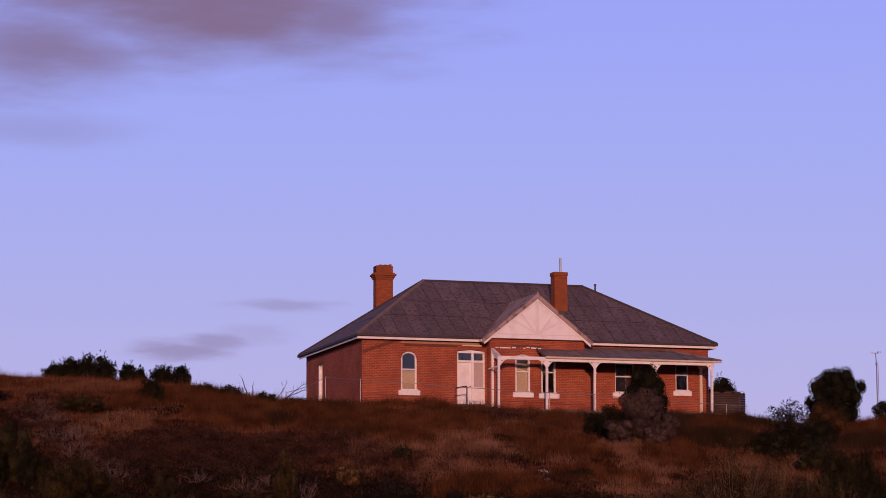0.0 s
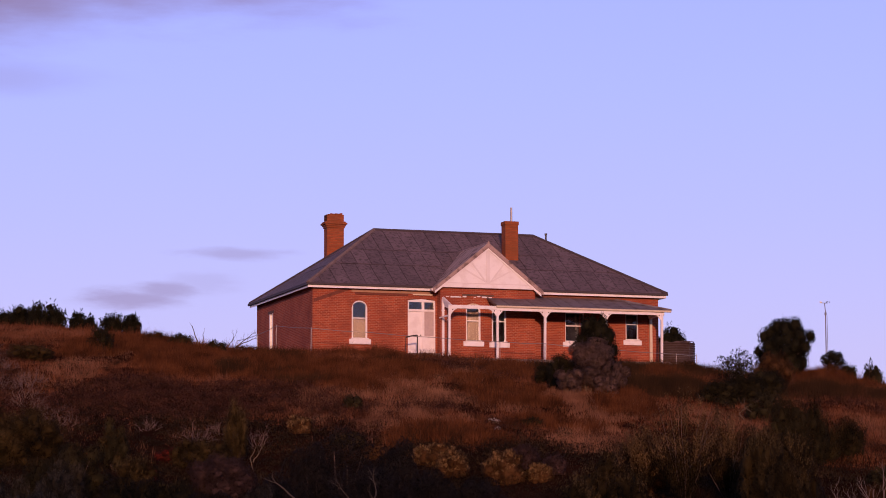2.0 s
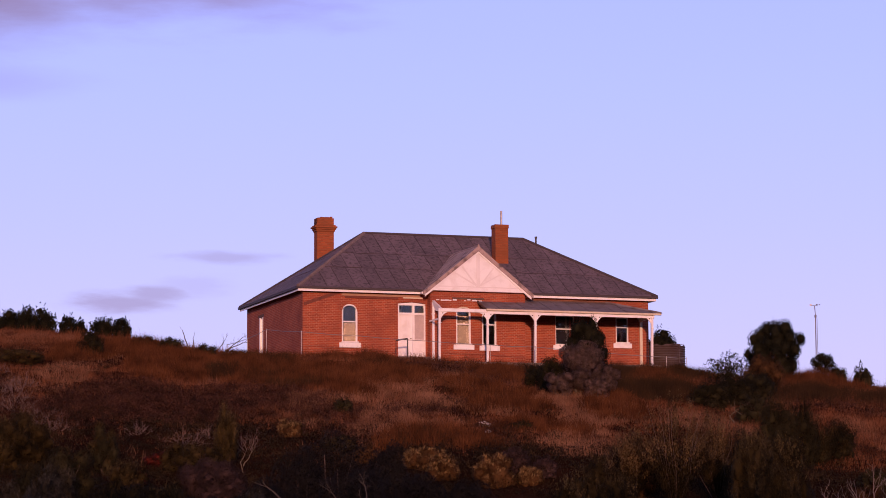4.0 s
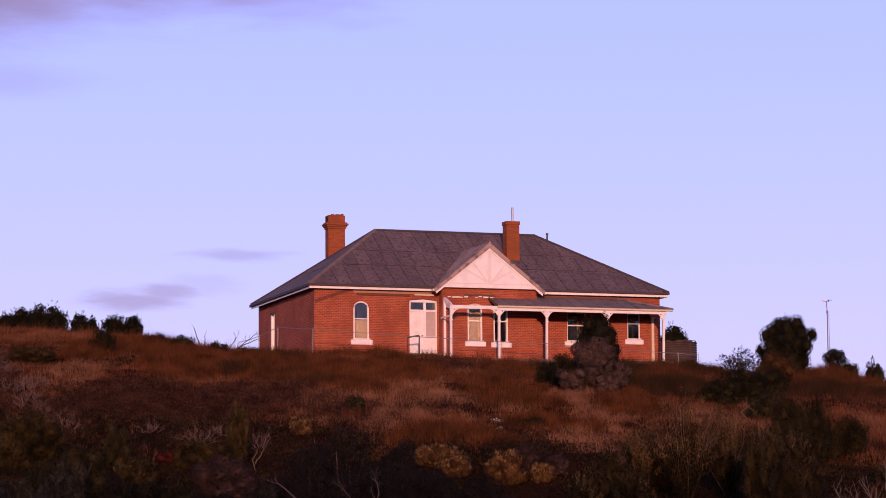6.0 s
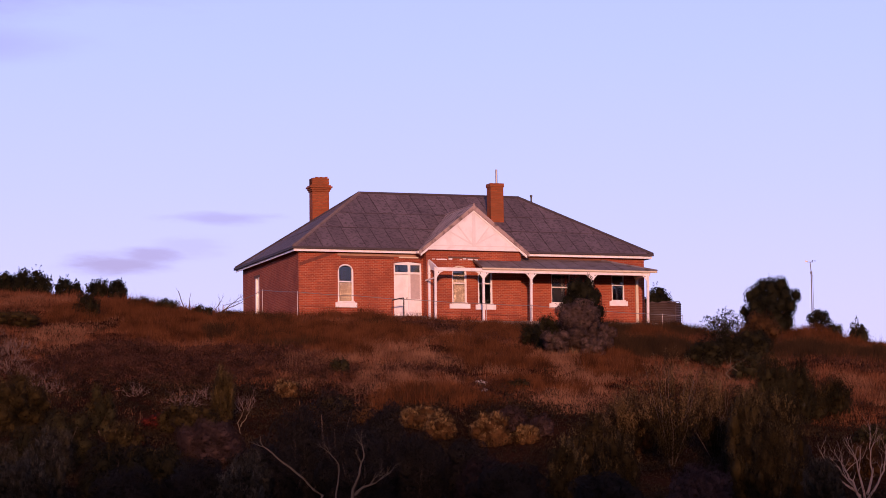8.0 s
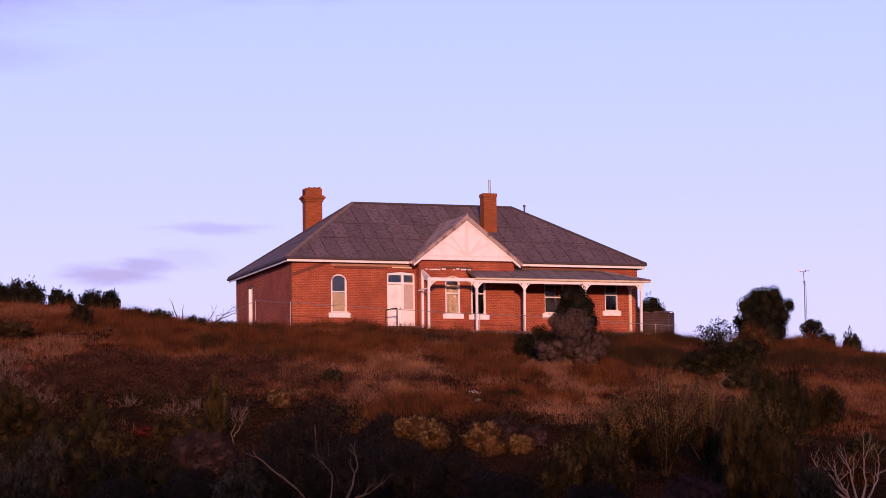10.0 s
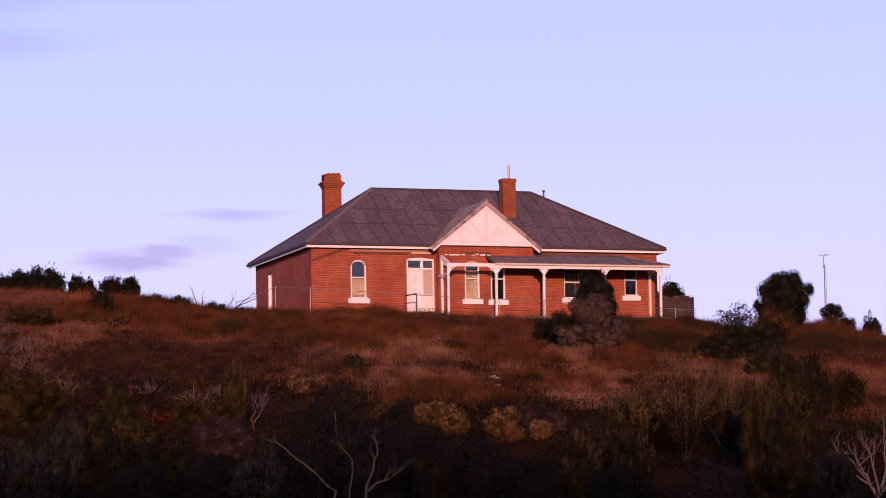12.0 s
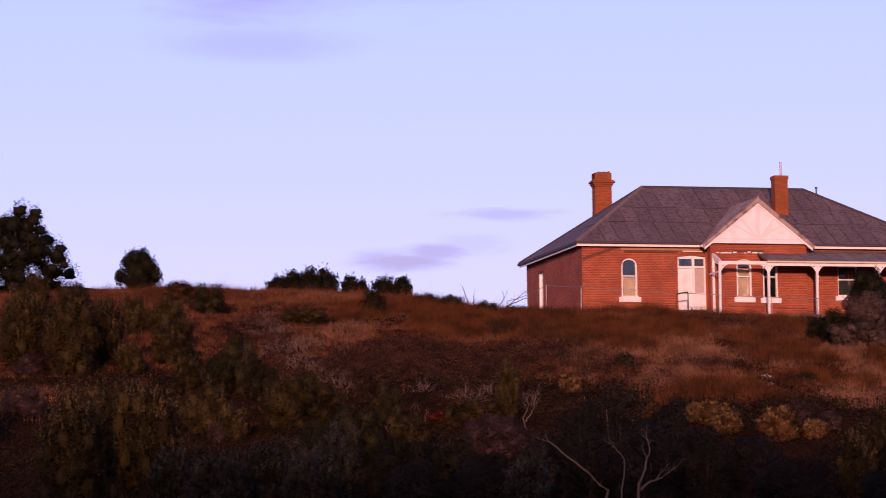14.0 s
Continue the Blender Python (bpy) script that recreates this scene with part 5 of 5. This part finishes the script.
# bare dead wood
def branch(bm, rng, start, way, length, thick, depth, kids=3, bend=0.35):
    """A crooked tapering limb that forks into thinner ones."""
    pts, p, d = [start], start, way.normalized()
    for _ in range(4):
        d = (d + Vector(rng.normal(0, bend * 0.4, 3)) + Vector((0, 0, 0.05))).normalized()
        p = p + d * length / 4
        pts.append(p)
    add_tube(bm, pts, [thick * (1 - 0.16 * i) for i in range(5)], 5 if depth > 1 else 4)
    if depth > 0:
        for k in range(kids):
            s = pts[2 + k % 3]
            e = d + Vector((rng.normal(0, 0.6), rng.normal(0, 0.6), rng.normal(0.15, 0.4)))
            branch(bm, rng, s, e, length * (0.45 + 0.3 * rng.random()), thick * 0.5, depth - 1, kids, bend)


def dead_tree(x, y, paths, label, seed, thick=0.03, depth=2, crown=0.35, kids=3, group="bleached dead branches", wood=DEADWOOD):
    """Bleached limbs along rough paths, each ending in a crown of twigs."""
    rng = np.random.default_rng(seed)
    t = thing("dead_branch", pose(x, y, ground_z(x, y) - 0.05), label, "dead branch", group)
    for p in paths:
        p = [Vector(q) for q in p]
        bm = bmesh.new()
        pts = []
        for a, b in zip(p, p[1:]):
            for k in range(3):
                pts.append(a.lerp(b, k / 3) + Vector(rng.normal(0, 0.014, 3)))
        pts.append(p[-1])
        n = len(pts) - 1
        add_tube(bm, pts, [thick * (1 - 0.6 * i / n) for i in range(n + 1)], 6)
        d = pts[-1] - pts[-3]
        for k in range(kids):
            side = Vector((rng.normal(0, 0.6), rng.normal(0, 0.5), rng.normal(0.3, 0.3)))
            branch(bm, rng, pts[-1 if k < 2 else -3], d.normalized() + side, crown * (0.6 + 0.6 * rng.random()), thick * 0.34, depth - 1)
        for k in range(kids - 1):
            i = int(rng.integers(n // 3, n))
            branch(bm, rng, pts[i], (pts[i + 1] - pts[i]).normalized() + Vector((rng.normal(0, 0.8), rng.normal(0, 0.5), rng.normal(0.5, 0.3))), crown * 0.5, thick * 0.3, 0)
        part("limb", bm, wood, t)


dead_tree(-12.0, 121.3, [[(0, 0, 0), (-0.2, 0, 0.5), (-0.42, 0, 1.15)], [(0.1, 0, 0), (0.12, 0, 0.35), (0.1, 0, 0.75)]], "two bare grey dead branches standing in grass", 1, 0.04, 1, 0.3, 1)
dead_tree(-10.9, 121.1, [[(0, 0, 0), (0.25, 0, 0.35), (0.5, 0, 0.75)], [(0.1, 0, 0.05), (0.75, 0, 0.40), (1.25, 0, 0.80)], [(0.4, 0, 0.2), (1.0, 0, 0.5), (1.5, 0, 0.72)]],
          "bare bleached dead branches beside the house", 2, 0.034, 3, 0.34, 3)
dead_tree(-2.35, 51.9, [[(0, 0, 0), (-0.06, 0, 0.55), (-0.42, 0, 0.90), (-0.8, 0, 1.20), (-1.2, 0, 1.55)]], "pale leaning dead trunk among dark bushes", 3, 0.036, 2, 0.22, 2)
dead_tree(-1.75, 51.6, [[(0, 0, 0), (0.02, 0, 0.6), (0.18, 0, 1.05), (0.26, 0, 1.35)], [(0.05, 0, 0.5), (0.25, 0, 0.68), (0.5, 0, 0.75)]], "pale forked dead tree among dark bushes", 4, 0.034, 3, 0.34, 3)
dead_tree(-2.1, 51.7, [[(0, 0, 0), (0.05, 0, 0.8), (0.1, 0, 1.15), (-0.1, 0, 1.4)]], "thin pale dead tree among dark bushes", 8, 0.02, 2, 0.22, 2)
dead_tree(9.35, 55.2, [[(0, 0, 0), (-0.25, 0, 0.5), (-0.55, 0, 0.9)], [(0, 0, 0), (-0.05, 0.1, 0.6), (-0.15, 0, 1.05)], [(0, 0, 0.1), (0.3, -0.1, 0.55), (0.45, 0, 0.95)],
                       [(-0.1, 0, 0.3), (-0.45, -0.1, 0.55), (-0.75, 0, 0.85)], [(0.05, 0, 0.3), (0.2, 0.1, 0.7), (0.15, 0, 1.1)], [(-0.1, 0, 0.2), (-0.3, -0.1, 0.6), (-0.4, 0, 0.8)]],
          "tangle of bleached dead branches at the slope's foot", 5, 0.034, 3, 0.42, 3, wood=BLEACHED)
dead_tree(10.2, 85.8, [[(0, 0, 0), (-0.3, 0, 0.4), (0.1, 0, 0.7)], [(0, 0, 0), (0.25, 0, 0.35), (-0.1, 0, 0.6)]], "broken bleached branch in brown scrub", 6, 0.025, 2, 0.3, 2)
dead_tree(-5.5, 71.0, [[(0, 0, 0), (-0.10, 0, 0.35), (0.02, 0, 0.6)], [(-0.04, 0, 0.25), (0.14, 0, 0.5), (0.2, 0, 0.62)]], "thin pale dead branch in the scrub", 7, 0.02, 2, 0.3, 2)
# dry heath bushes: dense small crowns of bleached twigs
for i, (x, y, w, h) in enumerate(DRY):
    rng = np.random.default_rng(240 + i)
    t = thing("dry_heath_bush", pose(x, y, ground_z(x, y) - 0.04), "pale dry heath bush of bleached twigs", "bush", "dry pale bushes")
    bm = bmesh.new()
    for k in range(int(10 + 7 * w)):
        a, o = rng.random() * math.tau, rng.random() * 0.3 * w
        foot = Vector((o * math.cos(a), o * math.sin(a), 0))
        way = Vector((math.cos(a) * 0.8 * w, math.sin(a) * 0.8 * w, h * (0.6 + 0.6 * rng.random())))
        branch(bm, rng, foot, way, h * (0.42 + 0.3 * rng.random()), 0.011, 2, 3, 0.7)
    part("dry_crown", bm, DRYWOOD, t)


# ---- ground cover ----
HOUSE_BACK = HOUSE.inverted()
# stands of one plant on the slope: x, y, half width, half depth
SEDGE_STANDS = [
    (-4.3, 99.9, 2.2, 8), (-1.6, 101.4, 1.3, 8), (-0.1, 78.1, 1.9, 2.6), (3.3, 82.8, 1.3, 2.6), (1.7, 88.6, 0.9, 1.7), (0.6, 118.3, 2.4, 1.4),
    (-7.4, 102.1, 1.8, 8), (-11.1, 104.3, 1.7, 9), (2.6, 108.3, 1.1, 7), (3.2, 91.1, 0.8, 2.8), (6.4, 90.1, 1.1, 4), (-3.1, 91.0, 1.0, 1.8),
    (-13.5, 114.7, 1.6, 8), (18.6, 119.5, 1.8, 3.5), (16.6, 116.9, 1.2, 3), (9.8, 112, 1.2, 6), (-15.2, 106.9, 1.1, 5), (-3.6, 117.5, 2.0, 2.5),
    (-26, 118, 2.0, 8), (1.2, 95, 0.9, 3),
]
DARK_STANDS = [
    (7.6, 99.5, 1.7, 5.5), (8.9, 101, 1.2, 5), (4.5, 107.5, 1.0, 4), (10.6, 97, 1.2, 3), (-0.4, 77.2, 1.2, 0.7), (3.4, 81.5, 0.9, 0.6),
    (9.0, 115.5, 2.6, 3.0), (6.6, 115.5, 1.6, 2.2), (11.5, 118, 1.6, 2), (8.6, 122.6, 2.4, 2.6), (11.6, 123.2, 1.6, 2.6), (6.2, 121.6, 1.2, 2), (17.5, 106, 2.4, 3), (14.6, 100, 1.4, 3), (18, 99, 1.8, 3.5),
    (-7.2, 106, 1.5, 4), (-6.2, 98, 1.2, 1.6), (-5.0, 94, 1.4, 1.2), (-8.5, 100, 1.3, 1.5), (-2.4, 109, 1.5, 1.6), (15.8, 104, 1.6, 2),
]
HEATH_STANDS = [
    (-8.7, 87.5, 3.2, 6), (-6.3, 86.9, 2.0, 6), (0.2, 111.5, 2.2, 4.5), (-0.1, 87.2, 1.9, 2.4), (-11.8, 88.9, 1.8, 5.5), (-4.1, 85.3, 1.4, 3.5),
    (-2.7, 79.5, 1.3, 2.6), (1.8, 82.1, 0.9, 2.2), (15, 94.4, 1.9, 3), (-1.4, 84.6, 1.0, 3), (1.8, 100.9, 0.9, 5), (-10, 81.5, 2.5, 3),
    (-14.5, 84, 2.0, 3.5), (-18.2, 97.2, 1.4, 8), (-15.8, 89.9, 1.2, 3.5), (6.0, 79, 1.3, 3),
]
STRAW_STANDS = [
    (-1.0, 88.9, 1.6, 0.8), (0.5, 88.6, 1.3, 0.8), (2.5, 87.2, 1.5, 0.6), (5.0, 86.7, 0.7, 3.5), (1.1, 99.4, 0.8, 6), (-14.5, 95.7, 1.3, 4.5),
    (-7.9, 96.9, 1.0, 1.2), (16.3, 110, 2.0, 4.5), (9.9, 83.8, 0.7, 3.5), (14.5, 85.2, 1.0, 6), (-2.3, 83.5, 0.7, 3.6), (3.9, 76.5, 0.9, 3.4),
    (-19.2, 119.7, 1.8, 6), (-0.6, 83.4, 0.7, 2.2), (-3.8, 88.7, 1.0, 0.6), (-20.9, 73.8, 0.9, 3), (4.6, 92, 1.0, 2.5),
]


def stand(x, y, spots):
    """How deep a place lies inside the nearest of the stands: over 0 inside, 1 in the middle."""
    bx = 0.9 * noise.noise((x * 0.6, y * 0.2, 2.2)) + 0.6 * noise.noise((x * 1.7, y * 0.6, 3.2))
    by = 2.6 * noise.noise((x * 0.45, y * 0.22, 8.4)) + 1.4 * noise.noise((x * 1.3, y * 0.5, 9.4))
    return max(1 - ((x + bx - sx) / rx) ** 2 - ((y + by - sy) / ry) ** 2 for sx, sy, rx, ry in spots)


def in_house(x, y):
    p = HOUSE_BACK @ Vector((x, y, 0))
    return -2.1 < p.y < DEEP + 0.2 and -0.1 < p.x < LONG + 0.1 and not (p.x < 4.7 and p.y < -0.1)


def field(rng, n, r0, r1, a0=-19.5, a1=13.0):
    r = np.sqrt(rng.random(n) * (r1 * r1 - r0 * r0) + r0 * r0)
    a = np.radians(a0 + (a1 - a0) * rng.random(n))
    return list(zip(r * np.sin(a), r * np.cos(a)))


def in_stands(rng, spots, density):
    out = []
    for sx, sy, rx, ry in spots:
        n = int(math.pi * rx * ry * 1.5 * density)
        k, a = np.sqrt(rng.random(n)) * 1.35, rng.random(n) * math.tau
        out += list(zip(sx + k * rx * np.cos(a), sy + k * ry * np.sin(a)))
    return out


def blades(name, roots, sizes, mat, tall, count, width, label, rng, spread=0.09, lean=0.75):
    """A mesh of tapering grass blades in tufts."""
    p = np.repeat(np.array(roots), count, 0)
    s = np.repeat(np.array(sizes), count)
    n = len(p)
    p = p + np.concatenate([rng.normal(0, spread, (n, 2)), np.full((n, 1), -0.03)], 1)
    a = rng.random(n) * math.tau
    out = 0.10 + lean * rng.random(n) ** 1.5
    tip = np.stack([np.cos(a) * out + 0.03, np.sin(a) * out, np.ones(n)], 1) * (s * tall * (0.45 + 0.65 * rng.random(n)))[:, None]
    side = np.stack([np.full(n, 1.0), rng.normal(0, 0.3, n), np.zeros(n)], 1) * (width * (0.6 + 0.6 * rng.random(n)))[:, None]
    v = np.stack([p - side * 0.6, p + side * 0.6, p + tip], 1)
    soft = np.array([0, -0.6, 0.75]) + np.stack([np.cos(a) * 0.35, np.sin(a) * 0.25, np.zeros(n)], 1) + rng.normal(0, 0.22, (n, 3))
    tagged(new(name, tri_mesh(name, v, soft, mat)), label, "grass", kind="stuff")


def grass_field(name, spots, mat, tall, label, seed, keep, count=6, width=0.012, spread=0.09, lean=0.75):
    rng = np.random.default_rng(seed)
    roots, sizes = [], []
    for x, y in spots(rng):
        k = keep(x, y)
        if k <= 0 or in_house(x, y):
            continue
        roots.append((x, y, ground_z(x, y)))
        tuft = 0.85 + 0.6 * noise.noise((x * 1.1, y * 0.55, seed + 20)) + 0.45 * noise.noise((x * 3.1, y * 1.6, seed + 30))
        sizes.append(min(0.6 + 0.6 * k, 1.15) * max(tuft, 0.4))
    blades(name, roots, sizes, mat, tall, count, width, label, rng, spread, lean)


def clump_field(name, spots, mat, size, leaves, leaf, label, category, seed, keep):
    rng = np.random.default_rng(seed)
    P, W = [], []
    for x, y in spots(rng):
        if keep(x, y) <= 0 or in_house(x, y):
            continue
        s = size * (0.5 + rng.random())
        u = unit(rng, leaves)
        u[:, 2] = np.abs(u[:, 2])
        q = u * np.array([s, s, s * (0.55 + 0.5 * rng.random())]) * (0.7 + 0.3 * rng.random(leaves))[:, None]
        P.append(q + np.array([x, y, ground_z(x, y) - 0.03]))
        W.append(u + np.array([0, -0.1, 0.2]))
    me = leaf_cloud(np.concatenate(P), np.concatenate(W), leaf, leaf * 0.45, mat, name, rng, 0.5)
    tagged(new(name, me), label, category, kind="stuff")


def on_slope(x, y):
    """Grass thins out into scrub at the foot of the hill, and into the heath."""
    r = math.hypot(x, y)
    m = 0.45 + noise.noise((x * 0.10, y * 0.05, 1.0)) - max(0.0, (79.5 - 0.8 * max(min(x, 2), -7) - r) / 6)
    return m - 0.95 * max(stand(x, y, HEATH_STANDS), 0)


grass_field("russet_grass", lambda g: field(g, 78000, 60, 134), GRASS, 0.36, "russet tussock grass covering the hillside", 1, on_slope, 6, 0.013)
grass_field("sedge", lambda g: in_stands(g, SEDGE_STANDS, 62), SEDGE, 0.62, "soft orange-brown sedge in dense stands on the slope", 13, lambda x, y: stand(x, y, SEDGE_STANDS), 7, 0.013, 0.13, 0.8)
grass_field("dark_sedge", lambda g: in_stands(g, DARK_STANDS, 62), DARK_SEDGE, 0.68, "dark olive sedge in dense stands on the slope", 14, lambda x, y: stand(x, y, DARK_STANDS), 7, 0.013, 0.13, 0.8)
grass_field("straw_grass", lambda g: in_stands(g, STRAW_STANDS, 24) + field(g, 9000, 72, 132) + field(g, 11000, 78, 98, -3.5, 8.0), STRAW, 0.40, "dry pinkish straw grass in patches on the hillside", 2,
            lambda x, y: max(stand(x, y, STRAW_STANDS), noise.noise((x * 0.28, y * 0.14, 5.0)) - 0.05), 5, 0.011)
grass_field("crest_grass", lambda g: [(r * math.sin(a), r * math.cos(a)) for r, a in zip(g.uniform(112, 140, 9000), np.radians(g.uniform(-19, -4.2, 9000)))], GRASS, 0.52,
            "tall thin grass on the hill's skyline", 15, lambda x, y: 0.45 + noise.noise((x * 0.3, y * 0.2, 4.0)), 4, 0.012, 0.12, 0.5)
grass_field("house_grass", lambda g: [tuple(at_house(-4 + 26 * g.random(), -2.15 - 2.3 * g.random(), 0))[:2] for _ in range(5200)], SEDGE, 0.74, "tall dark russet grass along the front of the house", 6,
            lambda x, y: 0.35 + noise.noise((x * 0.4, y * 0.3, 6.0)), 7, 0.013, 0.10, 0.6)
clump_field("heath", lambda g: in_stands(g, HEATH_STANDS, 9), HEATH, 0.36, 60, 0.06, "low purple-brown heath in broad patches", "heath", 3, lambda x, y: stand(x, y, HEATH_STANDS))
clump_field("sward", lambda g: field(g, 9000, 74, 132), GRASS, 0.20, 18, 0.06, "thin brown sward of low heath plants", "heath", 8, lambda x, y: 1)
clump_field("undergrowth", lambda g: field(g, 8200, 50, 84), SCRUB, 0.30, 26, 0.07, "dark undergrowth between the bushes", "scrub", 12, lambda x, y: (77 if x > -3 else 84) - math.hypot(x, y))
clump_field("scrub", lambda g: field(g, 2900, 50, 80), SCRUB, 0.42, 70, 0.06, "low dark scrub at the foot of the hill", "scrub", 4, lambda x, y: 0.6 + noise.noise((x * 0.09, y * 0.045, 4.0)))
clump_field("low_shrublets", lambda g: field(g, 1500, 72, 126), L_RUST, 0.34, 90, 0.06, "small rusty shrublets dotted over the slope", "scrub", 16, lambda x, y: 0.1 + noise.noise((x * 0.3, y * 0.15, 12.0)))
clump_field("dark_shrublets", lambda g: field(g, 1300, 72, 126), L_DARK, 0.30, 90, 0.06, "small dark shrublets dotted over the slope", "scrub", 17, lambda x, y: noise.noise((x * 0.3, y * 0.15, 14.0)))
